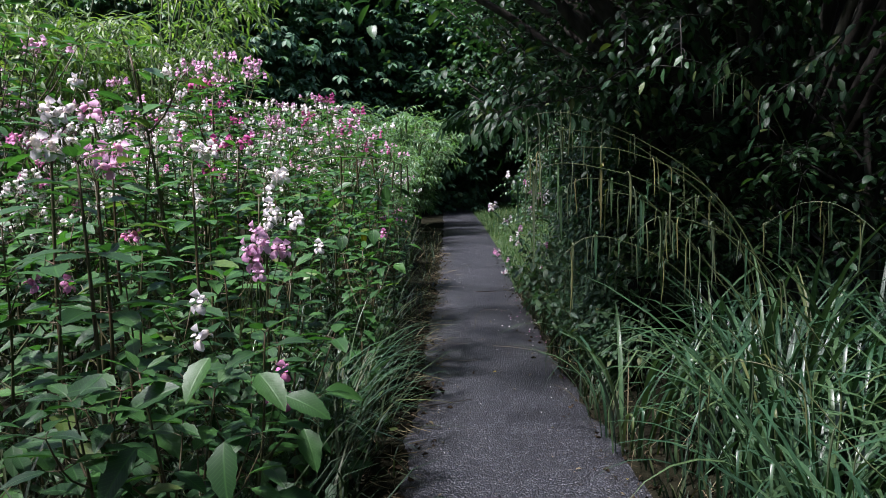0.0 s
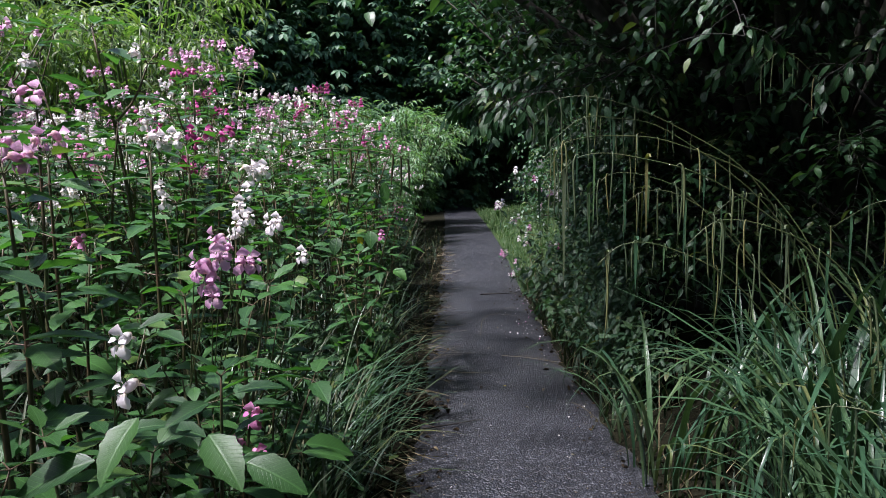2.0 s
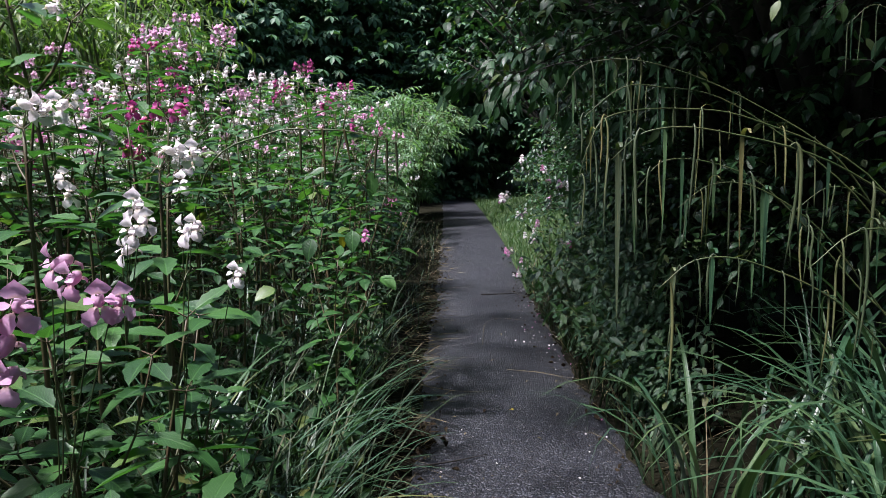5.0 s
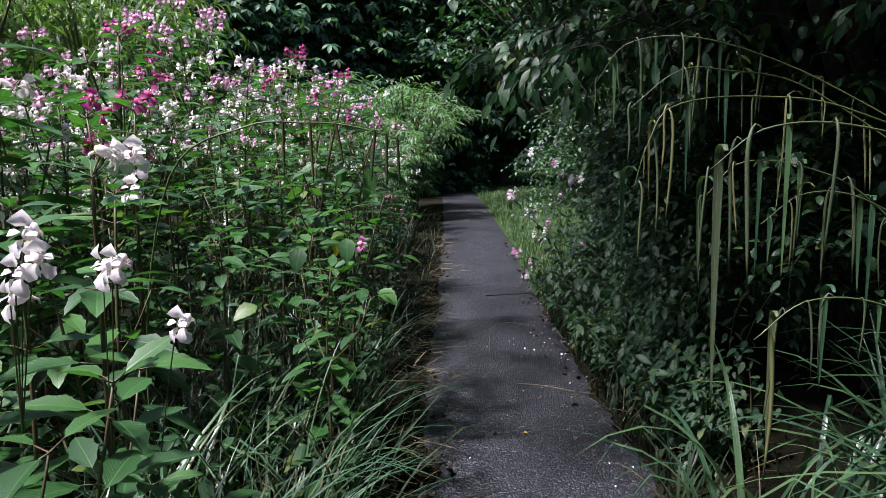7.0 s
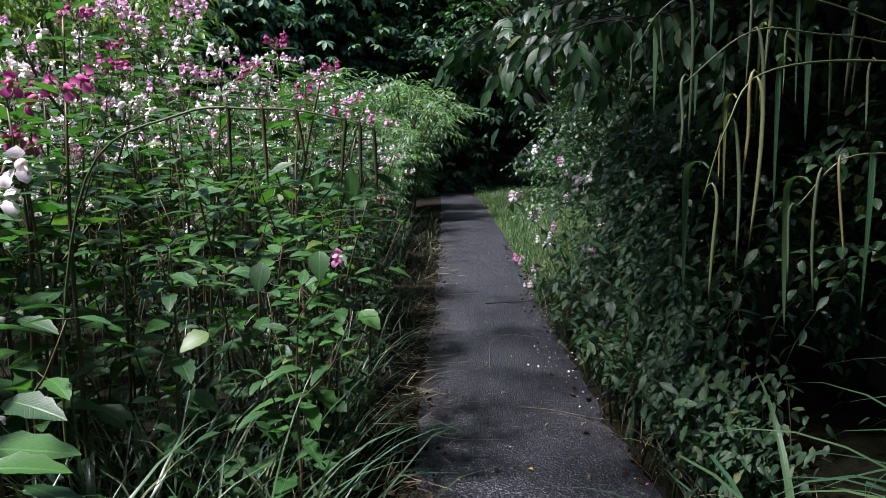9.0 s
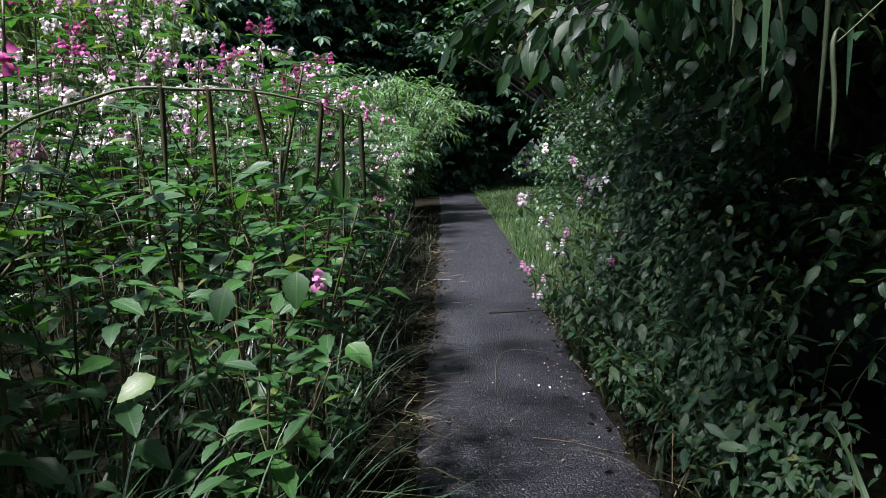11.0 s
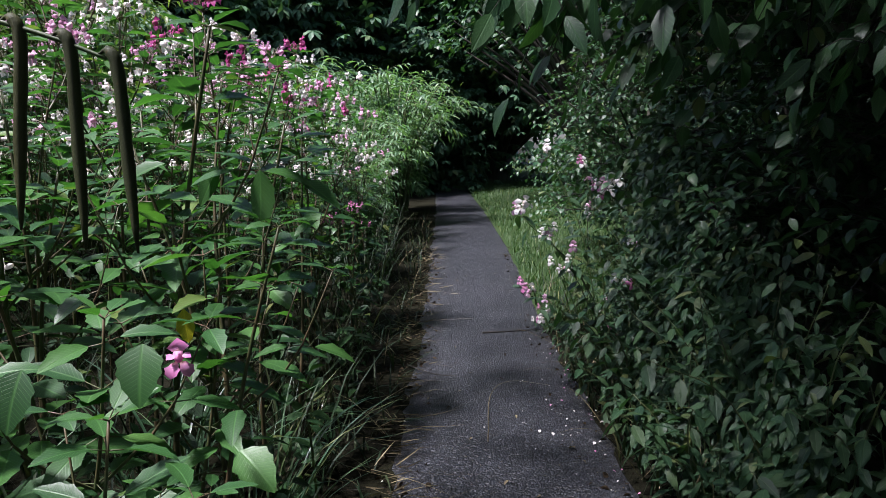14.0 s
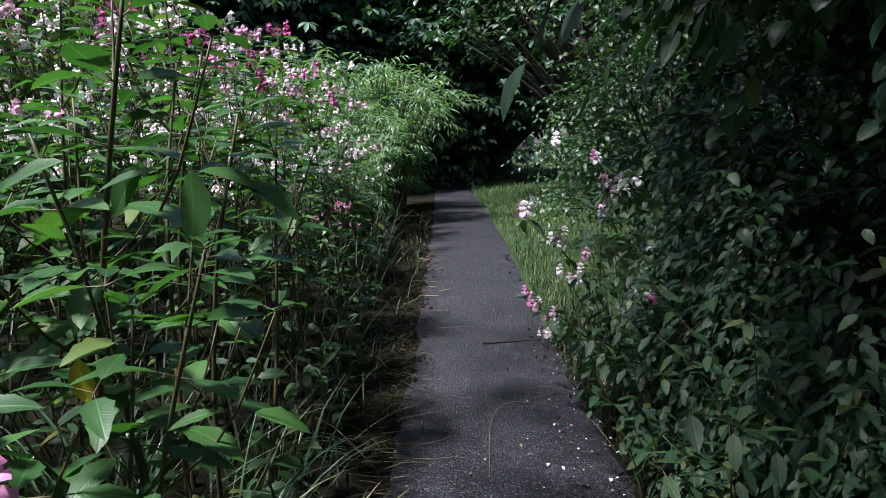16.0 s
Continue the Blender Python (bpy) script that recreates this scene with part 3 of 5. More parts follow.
# patterns that no plant has used yet take their own place in the field
k = 0
for kinds in (*NEAR.values(), *HEADED.values(), *FAR.values(), LEAFY, STEMMY, TALL):
    for kind in kinds:
        if kind[0].name not in USED:
            place([kind], -1.7 - 0.25 * k, 4.6 + 0.1 * k, 1.7)
            k += 1

# one withered yellow leaf hangs on a plant by the path
yellow_host = place(LEAFY, -0.6, 4.82, 1.3)
inv = yellow_host.matrix_basis.inverted()
part("leaf", mesh_of(leaf_shape(0.1, 0.042, 6, 0.08, 0.5, 0.9), "yellow_leaf", M_YELLOW), yellow_host, "withered yellow leaf", inv @ aim((-0.535, 4.72, 1.09), (0.1, -0.15, -1), (0.3, -1, 0)))


broad = mesh_of(leaf_shape(1.0, 0.68, 10, 0.06, 0.25, 0.5, 0.34), "broad_leaf", M_BALSAM)
host = place(LEAFY, -0.55, 4.32, 1.1)
inv = host.matrix_basis.inverted()
for at, way in [((-0.6, 4.18, 1.12), (-0.15, -0.45, -0.75)), ((-0.42, 4.21, 1.15), (0.05, -0.5, -0.7)), ((-0.75, 4.05, 0.92), (-0.6, -0.6, -0.2)), ((-0.3, 4.3, 0.92), (0.6, -0.5, -0.3))]:
    part("leaf", broad, host, "broad pale toothed leaf", inv @ aim(at, way, (0.1, -0.6, 1), 0.105))
part("flower", FLOWER_MESHES["pink"], host, "", inv @ aim((-0.36, 4.2, 1.13), (0.4, -1, -0.1), (0, 0, 1), 1.2))


def bloom_at(colour, at, others, root=(-0.06, 0.05)):
    """A balsam whose flower cluster stands at a known place: the main bloom and its neighbours beside it."""
    x, y, z = at
    plant = place(LEAFY, x + root[0], y + root[1], z - 0.06, 0.01)
    back = plant.matrix_basis.inverted()
    top = plant.matrix_basis @ Vector((0, 0, 1.24))
    twigs = Gather()
    for dx, dy, dz, turn in [(0, 0, 0, 250), *others]:
        p = Vector((x + dx, y + dy, z + dz))
        way = around(turn, -0.25)
        twigs.add(tube_shape(bow([top, top.lerp(p, 0.6) + Vector((0, 0, 0.03)), p + Vector((0, 0, 0.02)), p - way * 0.008], 6), [0.0016 - 0.0001 * i for i in range(7)], 4))
        part("flower", FLOWER_MESHES[colour], plant, "", back @ aim(p, way, (0, 0, 1), R.uniform(1.05, 1.35)))
    part("flower_stalk", twigs.mesh("flower_stalk", M_GSTEM), plant, "", back)
    tagged(plant, f"balsam plant with a cluster of {colour} flowers beside the path", "flowering plant", "balsam plants beside the path")


bloom_at("pale pink", (-0.541, 1.826, 1.268), [(0.02, 0.02, 0.045, 290), (-0.02, 0.0, 0.03, 210), (0.015, -0.01, -0.03, 260)])
bloom_at("pale pink", (-0.568, 2.043, 1.308), [(0.04, 0.0, -0.03, 300), (-0.03, 0.02, 0.02, 220), (0.06, 0.02, -0.035, 320)])
bloom_at("white", (-0.616, 1.589, 1.201), [(-0.01, 0.02, -0.09, 230)])
bloom_at("white", (-0.638, 2.41, 1.339), [(0.03, 0.0, 0.02, 310), (-0.03, 0.03, -0.04, 200), (0.0, 0.03, 0.05, 270)])
bloom_at("white", (-0.541, 2.48, 1.34), [(-0.03, 0.03, -0.01, 220)], (-0.08, 0.1))
bloom_at("white", (-0.487, 2.57, 1.227), [], (-0.12, 0.1))
bloom_at("pink", (-0.56, 2.02, 0.83), [(0.05, 0.02, -0.03, 320), (0.03, 0.05, 0.06, 250)])

# large leaves beside the path
near_host = place(LEAFY, -0.68, 1.62, 1.06, 0.01)
back = near_host.matrix_basis.inverted()
wide_leaf = mesh_of(leaf_shape(1.0, 0.5, 10, 0.06, 0.3, 0.5, 0.38), "large_leaf", M_BALSAM)
for at, turn, tilt, size in [((-0.6, 1.6, 1.06), 250, -0.5, 0.13), ((-0.5, 1.66, 1.0), 310, -0.3, 0.14), ((-0.66, 1.56, 1.0), 200, -0.2, 0.15), ((-0.45, 1.72, 0.92), 340, -0.2, 0.14),
                             ((-0.55, 1.52, 0.88), 280, -0.8, 0.15), ((-0.72, 1.45, 0.9), 230, -0.7, 0.15), ((-0.42, 1.8, 0.8), 300, -0.6, 0.13), ((-0.8, 1.5, 1.02), 170, 0.0, 0.15),
                             ((-0.38, 1.95, 0.86), 20, -0.2, 0.13), ((-0.62, 1.7, 1.1), 120, 0.1, 0.12)]:
    part("leaf", wide_leaf, near_host, "large toothed leaf", back @ aim(at, around(turn, tilt), (R.uniform(-0.3, 0.3), -0.5, 1), size))

host = place(LEAFY, -0.55, 5.05, 1.42, 0.01)
back = host.matrix_basis.inverted()
hung = mesh_of(leaf_shape(1.0, 0.42, 10, 0.06, 0.3, 0.35, 0.4), "large_leaf", M_BALSAM)
for at, way, face, size in [((-0.5, 4.95, 1.42), (-0.45, -0.2, -0.85), (0.2, -0.9, 0.7), 0.12), ((-0.385, 4.92, 1.41), (0.0, 0.1, -1), (0.3, 1, 0.2), 0.17),
                            ((-0.62, 4.9, 1.43), (-0.9, -0.2, -0.3), (0, -0.5, 1), 0.16), ((-0.3, 5.0, 1.38), (0.8, -0.3, -0.4), (0, -0.3, 1), 0.15), ((-0.8, 4.5, 1.34), (-0.95, -0.1, -0.1), (0, -0.3, 1), 0.2)]:
    part("leaf", hung, host, "large hanging toothed leaf", back @ aim(at, way, face, size))


# ---- broad grass by the path ----
def tussock(name, label, group, blades, reach, width, mat, lean=(0.1, 0.7), bend=(0.5, 1.7), spread=0.14):
    t = new(name)
    meshes = [mesh_of(blade_shape(reach * R.uniform(0.7, 1.15), width * R.uniform(0.7, 1.2), R.uniform(*lean), R.uniform(*bend), 8, 0.35, R.choice([0, 0, 0, 0.7])), "blade", mat) for _ in range(10)]
    for i in range(blades):
        a = R.uniform(0, 6.28)
        r = spread * math.sqrt(R.random())
        m = Matrix.Translation((r * math.cos(a), r * math.sin(a), -0.02)) @ Matrix.Rotation(a - 1.57 + R.gauss(0, 0.5), 4, "Z") @ Matrix.Scale(R.uniform(0.6, 1.1), 4)
        part("blade", R.choice(meshes), t, "", m)
    return tagged(t, label, "grass", group)


wide_grass = tussock("grass_tussock", "tussock of broad arching green grass blades at the path's edge", "grass tussocks by the path", 44, 0.86, 0.012, M_SEDGE, (0.1, 0.6), (0.6, 1.6), 0.2)
wide_grass.matrix_basis = ground_pose(-0.72, 3.75, 0)
for x, y, s in [(-0.62, 4.05, 0.9), (-0.98, 3.4, 1.05), (-0.7, 3.35, 0.95), (-0.74, 3.05, 1.0), (-1.0, 3.05, 1.15), (-0.98, 4.05, 1.05), (-0.52, 4.5, 0.6), (-0.6, 3.6, 0.75), (-1.25, 4.3, 1.05), (-0.6, 5.3, 0.85), (-0.95, 5.6, 0.9), (-0.6, 6.2, 0.6)]:
    copy_thing(wide_grass, ground_pose(x, y, R.uniform(0, 6.28), s))


# ---- pendulous sedge ----
SPIKES = []
for k in range(7):
    ln = R.uniform(0.12, 0.26)
    pts = bow([(0, 0, 0), (0.01, 0, 0.006), (0.018, 0.002, -0.12 * ln), (0.019 + R.uniform(-0.006, 0.006), 0, -0.5 * ln), (0.019 + R.uniform(-0.01, 0.01), 0, -ln)], 9)
    SPIKES.append(mesh_of(tube_shape(pts, [0.0008, 0.001, 0.0014, 0.0022, 0.0028, 0.003, 0.003, 0.0028, 0.002, 0.0006], 5), "spike", M_SPIKE))


def fold_shape(length, width):
    """A leaf that crests over a stalk and then hangs straight down."""
    v, uv, tri = [], [], []
    n, r = 11, 0.018
    sway, turn = R.uniform(-0.05, 0.05), R.uniform(-0.8, 0.8)
    for i in range(n + 1):
        if i < 5:
            a = math.pi * (0.15 + 0.85 * i / 4)
            y, z = r * (1 - math.cos(a)), r * math.sin(a)
        else:
            f = (i - 4) / (n - 4)
            y, z = 2 * r + sway * f * f * length, -length * f
        f = i / n
        w = 0.5 * width * min(1.0, 0.45 + 2.2 * f) * (1 - max(0, f - 0.45) / 0.55) ** 0.8
        c, q = math.cos(turn * f), math.sin(turn * f)
        v += [(-w * c, y - w * q, z), (0, y + 0.2 * w, z), (w * c, y + w * q, z)]
        uv += [(0, f), (0.5, f), (1, f)]
        if i:
            p, k = 3 * (i - 1), 3 * i
            for j in (0, 1):
                tri += [(p + j, p + j + 1, k + j + 1), (p + j, k + j + 1, k + j)]
    return np.array(v), np.array(tri), np.array(uv)


HANGING = [mesh_of(fold_shape(R.uniform(0.16, 0.34), R.uniform(0.007, 0.013)), "hanging_blade", R.choice([M_SEDGE, M_SEDGE, M_SPIKE])) for _ in range(10)]
LONG_HANGING = mesh_of(fold_shape(0.42, 0.014), "hanging_blade", M_SPIKE)


def sedge(at, blades, stalks):
    """A tussock of arching blades; stalks: each flowering stalk from its foot to its hanging tip."""
    t = new("pendulous_sedge")
    t.matrix_basis = ground_pose(at[0], at[1], 0)
    base = Vector((at[0], at[1], ground_z(*at)))
    meshes = [mesh_of(blade_shape(R.uniform(0.95, 1.5), R.uniform(0.017, 0.03), R.uniform(0.02, 0.35), R.uniform(1.0, 2.7), 10, 0.3, R.choice([0, 0, 0.9, 1.5])), "blade", M_SEDGE) for _ in range(12)]
    for i in range(blades):
        a = R.uniform(0, 6.28)
        r = 0.2 * math.sqrt(R.random())
        m = Matrix.Translation((r * math.cos(a), r * math.sin(a), -0.02)) @ Matrix.Rotation(a - 1.57 + R.gauss(0, 0.4), 4, "Z") @ Matrix.Scale(R.uniform(0.65, 1.1), 4)
        part("blade", R.choice(meshes), t, "", m)
    for ctrl, long_leaf in stalks:
        foot = base + Vector((R.uniform(-0.06, 0.06), R.uniform(-0.06, 0.06), 0))
        high = Vector(ctrl[0])
        line = bow([p - base for p in [foot, foot.lerp(high, 0.55) + Vector((0.1, 0, 0.15))] + [Vector(c) for c in ctrl]], 40)
        stalk = part("stalk", mesh_of(tube_shape(line, [0.0034 - 0.0024 * i / 40 for i in range(41)], 5), "stalk", M_GSTEM), t, "thin arching flowering stalk")
        for k in range(13):
            q = line[40 - int(25 * (k + R.random()) / 13)]
            turn = Matrix.Rotation(R.uniform(0, 6.28), 4, "Z")
            if k % 3 == 1:
                part("hanging_blade", LONG_HANGING if long_leaf and k == 1 else R.choice(HANGING), stalk, "", Matrix.Translation(q) @ Matrix.Rotation(R.gauss(0, 0.4), 4, "Z") @ Matrix.Scale(R.uniform(0.5, 1.15), 4))
            else:
                part("spike", R.choice(SPIKES), stalk, "", Matrix.Translation(q) @ turn @ Matrix.Rotation(R.gauss(0, 0.06), 4, "X") @ Matrix.Scale(R.uniform(0.45, 1.25), 4))
    return tagged(t, "pendulous sedge tussock with arching stalks and hanging catkin spikes", "sedge", "sedge tussocks by the path")


sedge((1.6, 3.25), 66, [([(1.25, 3.2, 1.4), (0.95, 3.25, 1.63), (0.65, 3.3, 1.76), (0.45, 3.35, 1.765), (0.36, 3.36, 1.66)], False),
                        ([(1.3, 3.2, 1.3), (0.9, 3.25, 1.62), (0.66, 3.25, 1.68), (0.53, 3.22, 1.675), (0.4, 3.19, 1.58)], False),
                        ([(1.5, 3.25, 1.1), (1.35, 3.26, 1.31), (1.22, 3.26, 1.36), (1.1, 3.26, 1.28)], False)])
sedge((1.45, 2.8), 66, [([(1.2, 3.0, 1.38), (0.85, 3.0, 1.56), (0.62, 2.98, 1.595), (0.42, 2.92, 1.575), (0.36, 2.9, 1.5), (0.33, 2.9, 1.4)], False),
                        ([(1.2, 2.9, 1.0), (1.0, 2.9, 1.25), (0.82, 2.9, 1.375), (0.7, 2.92, 1.39), (0.6, 2.9, 1.33)], False),
                        ([(1.15, 3.0, 1.1), (0.9, 3.0, 1.36), (0.75, 3.0, 1.44), (0.6, 3.0, 1.455), (0.52, 3.0, 1.38)], False)])
sedge((1.3, 2.3), 70, [([(1.05, 2.4, 1.2), (0.75, 2.4, 1.43), (0.5, 2.4, 1.51), (0.36, 2.4, 1.515), (0.29, 2.42, 1.46)], True),
                       ([(1.25, 2.3, 0.95), (1.05, 2.3, 1.2), (0.88, 2.3, 1.3), (0.72, 2.3, 1.33), (0.62, 2.3, 1.26)], False),
                       ([(1.15, 2.55, 0.8), (0.9, 2.6, 1.1), (0.68, 2.6, 1.22), (0.54, 2.6, 1.235), (0.45, 2.6, 1.17)], True)])
sedge((1.2, 1.5), 60, [([(1.1, 1.7, 0.7), (0.95, 1.85, 0.9), (0.82, 1.95, 0.92), (0.75, 2.0, 0.82)], False)])
sedge((1.85, 1.95), 70, [([(1.75, 2.3, 1.0), (1.6, 2.6, 1.3), (1.48, 2.75, 1.35), (1.35, 2.85, 1.25)], False)])
sedge((2.1, 3.3), 60, [([(2.05, 3.45, 1.1), (1.92, 3.5, 1.35), (1.68, 3.5, 1.8), (1.5, 3.5, 1.97), (1.38, 3.5, 1.9)], False)])
sedge((1.02, 3.55), 26, [])


def left_sedge():
    """A small sedge by the balsam: one long stalk bows over towards the path, with thick spikes along its end."""
    t = new("pendulous_sedge")
    base = Vector((-1.0, 3.72, ground_z(-1.0, 3.72)))
    t.matrix_basis = Matrix.Translation(base)
    blades = [mesh_of(blade_shape(R.uniform(0.6, 0.9), R.uniform(0.012, 0.02), R.uniform(0.05, 0.5), R.uniform(0.9, 2.2), 9, 0.3, R.choice([0, 0, 0.9])), "blade", M_SEDGE) for _ in range(6)]
    for i in range(16):
        part("blade", blades[i % 6], t, "", Matrix.Rotation(R.uniform(0, 6.28), 4, "Z") @ Matrix.Translation((0, R.uniform(0, 0.08), -0.02)))
    line = bow([Vector(p) - base for p in [base, (-1.03, 3.7, 0.8), (-0.9, 3.67, 1.42), (-0.65, 3.65, 1.572), (-0.465, 3.65, 1.582), (-0.37, 3.65, 1.577), (-0.288, 3.65, 1.561), (-0.23, 3.65, 1.544), (-0.19, 3.65, 1.528)]], 48)
    stalk = part("stalk", mesh_of(tube_shape(line, [0.0042 - 0.0026 * i / 48 for i in range(49)], 6), "stalk", M_GSTEM), t, "long stalk arching over the balsam")
    for x, ln, sway in [(-0.54, 0.17, 0.0), (-0.46, 0.185, 0.006), (-0.268, 0.155, -0.012), (-0.228, 0.16, 0.0), (-0.195, 0.15, 0.006), (-0.385, 0.12, 0.02)]:
        at = min(line, key=lambda p: abs(p.x + base.x - x) + (9 if p.z < 1.2 else 0))
        pts = bow([(0, 0, 0), (0.008, 0, 0.003), (0.014, 0, -0.012), (0.012 + 0.5 * sway, 0.002, -0.5 * ln), (0.012 + sway, 0, -ln)], 14)
        girth = [0.001, 0.0012, 0.0016, 0.0028] + [0.0046 + 0.0005 * (i % 2) for i in range(8)] + [0.004, 0.003, 0.001]
        part("spike", mesh_of(tube_shape(pts, girth, 7), "spike", M_DARKSPIKE), stalk, "thick brownish green hanging spike", Matrix.Translation(at))
    tagged(t, "sedge with one long stalk and thick hanging spikes among the balsam", "sedge", "sedge tussocks by the path")


left_sedge()


# ---- leafy bank right of the path ----
BANK_LEAVES = [leaf_shape(1.0, R.uniform(0.34, 0.46), 7, 0.09, R.uniform(0.1, 0.4), R.uniform(0.15, 0.8), 0.36) for _ in range(6)]
BANK_LEAF_MESHES = [mesh_of(s, "leaf", M_NETTLE) for s in BANK_LEAVES]


def bank_plant(height, stems_n, label, flowers=None):
    """A bushy plant of given height: arching stems with paired toothed leaves."""
    p = new("bank_plant")
    stems = Gather()
    nodes = 8 if height < 0.8 else 11
    for s in range(stems_n):
        a = 360 * s / stems_n + R.uniform(-40, 40)
        w = around(a, 0.0)
        reach = height * R.uniform(0.2, 0.5)
        line = bow([w * 0.03 + Vector((0, 0, -0.04)), w * reach * 0.4 + Vector((0, 0, height * 0.55)), w * reach + Vector((0, 0, height * R.uniform(0.75, 1.05)))], nodes)
        stems.add(tube_shape(line, [0.0036 - 0.0024 * i / nodes for i in range(nodes + 1)], 5))
        for i in range(1, nodes + 1):
            for k in range(2):
                if i < nodes * 0.4 and k:
                    continue
                d = around(a + 90 * (i % 2) + 180 * k + R.uniform(-25, 25), R.uniform(-0.75, 0.1))
                size = R.uniform(0.06, 0.105) * (1.1 - 0.25 * i / nodes)
                root = line[i] + d * 0.02
                stems.add(tube_shape([line[i], root], [0.0012, 0.0009], 3))
                part("leaf", R.choice(BANK_LEAF_MESHES), p, "", aim(root, d, (R.uniform(-0.5, 0.1), R.uniform(-0.6, 0.1), 1), size))
        if flowers:
            for k in range(3):
                d = around(R.uniform(0, 360), R.uniform(-0.3, 0.3))
                at = line[nodes] + d * R.uniform(0.03, 0.06) + Vector((0, 0, 0.02))
                stems.add(tube_shape([line[nodes], at], [0.0012, 0.0009], 3))
                part("flower", FLOWER_MESHES[flowers[(k + s) % len(flowers)]], p, "", aim(at, d, (0, 0, 1), 1.05))
    part("stem", stems.mesh("stem", M_GSTEM), p)
    return tagged(p, label, "plant", "leafy plants on the bank")


LOW = [bank_plant(0.55, 4, "bushy green plant with toothed oval leaves on the bank") for _ in range(2)]
HIGH = [bank_plant(1.1, 4, "tall leafy green plant with toothed leaves on the bank") for _ in range(2)]
BLOOM = [bank_plant(0.9, 3, "young balsam with white and pink flowers beside the path", ["white", "pale pink", "white", "pink"])]
PLACED = []


def put_bank(kinds, x, y, size, lean=0.1):
    kind = R.choice(kinds)
    m = ground_pose(x, y, R.uniform(0, 6.28), size, (R.uniform(-0.05, 0.05), -lean - 0.15 * R.random()))
    if kind not in PLACED:
        PLACED.append(kind)
        kind.matrix_basis = m
        return
    copy_thing(kind, m)


for x, y, s in [(1.02, 6.75, 1.05), (0.98, 7.0, 0.55), (1.22, 6.85, 1.4), (0.98, 7.25, 0.6), (1.55, 7.4, 1.4)]:
    put_bank(BLOOM, x, y, s, 0.02)
for k in range(17):
    y = 4.5 + 3.4 * (k + R.random()) / 17
    put_bank(LOW, 1.05 + 0.5 * max(0, y - 6.8) + 0.12 * R.random(), y, R.uniform(0.8, 1.2))
for k in range(18):
    y = 4.9 + 3.3 * (k + R.random()) / 18
    put_bank(HIGH, 1.22 + 0.5 * max(0, y - 6.8) + 0.35 * R.random(), y, R.uniform(0.85, 1.25))


def flowering_bank(foot, clusters):
    """A balsam at the end of the bank: thin stems lean over the path's edge to flower clusters at known places."""
    p = new("bank_plant")
    base = Vector((foot[0], foot[1], ground_z(*foot)))
    p.matrix_basis = Matrix.Translation(base)
    stems = Gather()
    for x, y, z, colours in clusters:
        tip = Vector((x, y, z)) - base
        line = bow([(R.uniform(-0.03, 0.03), R.uniform(-0.03, 0.03), -0.03), (tip.x * 0.35, tip.y * 0.4, tip.z * 0.6), tip], 8)
        stems.add(tube_shape(line, [0.004 - 0.0003 * i for i in range(9)], 5))
        for i in range(3, 9):
            for k in range(2):
                d = around(R.uniform(0, 360), R.uniform(-0.7, 0.1))
                part("leaf", R.choice(BANK_LEAF_MESHES), p, "", aim(line[i] + d * 0.012, d, (R.uniform(-0.4, 0.2), R.uniform(-0.6, 0.1), 1), R.uniform(0.06, 0.1)))
        for k, c in enumerate(colours):
            d = around(R.uniform(180, 360), R.uniform(-0.3, 0.2))
            at = tip + Vector((R.gauss(0, 0.03), R.gauss(0, 0.03), 0.02 + R.gauss(0, 0.03)))
            stems.add(tube_shape([line[8], at], [0.0013, 0.0009], 3))
            part("flower", FLOWER_MESHES[c], p, "", aim(at, d, (0, 0, 1), R.uniform(1.0, 1.3)))
    part("stem", stems.mesh("stem", M_GSTEM), p)
    return tagged(p, "balsam with white and pink flowers leaning over the path", "flowering plant", "leafy plants on the bank")


W, PP, PK = "white", "pale pink", "pink"
flowering_bank((1.05, 6.75), [(0.67, 6.65, 1.01, [W, W, W, PP]), (0.8, 6.6, 0.88, [W, W, PP]), (0.91, 6.8, 1.34, [PK, PP, W]), (0.72, 6.95, 1.45, [W, W])])
flowering_bank((1.0, 7.1), [(0.7, 7.0, 0.52, [W, W, PP]), (0.66, 7.33, 0.58, [PK, PP]), (0.82, 7.0, 0.75, [W, W, PP]), (0.95, 6.9, 1.1, [W, PP, W])])

for kind in LOW + HIGH + BLOOM:
    if kind not in PLACED:
        put_bank([kind], 1.9, 8.6, 1.0)


def understory(name, label, category, count, area, zmax, shapes, size, mat, seed_turn=0.0):
    """A low tangle of leaves under the taller plants: one joined mass."""
    g = Gather()
    made = 0
    while made < count:
        x, y = area()
        z = ground_z(x, y) + zmax(x, y) * R.random() ** 0.9
        w = around(R.uniform(0, 360), R.uniform(-0.7, 0.35))
        g.add(R.choice(shapes), aim((x, y, z), w, (R.uniform(-0.5, 0.5), R.uniform(-0.7, 0.3), 1), R.uniform(*size)))
        made += 1
    return tagged(new(name, g.mesh(name, mat)), label, category, kind="stuff")


def left_area():
    y = 0.9 + 13.0 * R.random() ** 1.5
    return -0.4 - 0.14 * noise.noise((y * 1.5, 0, 5)) - min(3.2, 0.8 + 0.5 * y) * R.random() ** 1.6, y


BANK_LOW = [leaf_shape(1.0, R.uniform(0.36, 0.48), 4, 0.07, R.uniform(0.1, 0.4), R.uniform(0.15, 0.8), 0.36) for _ in range(6)]


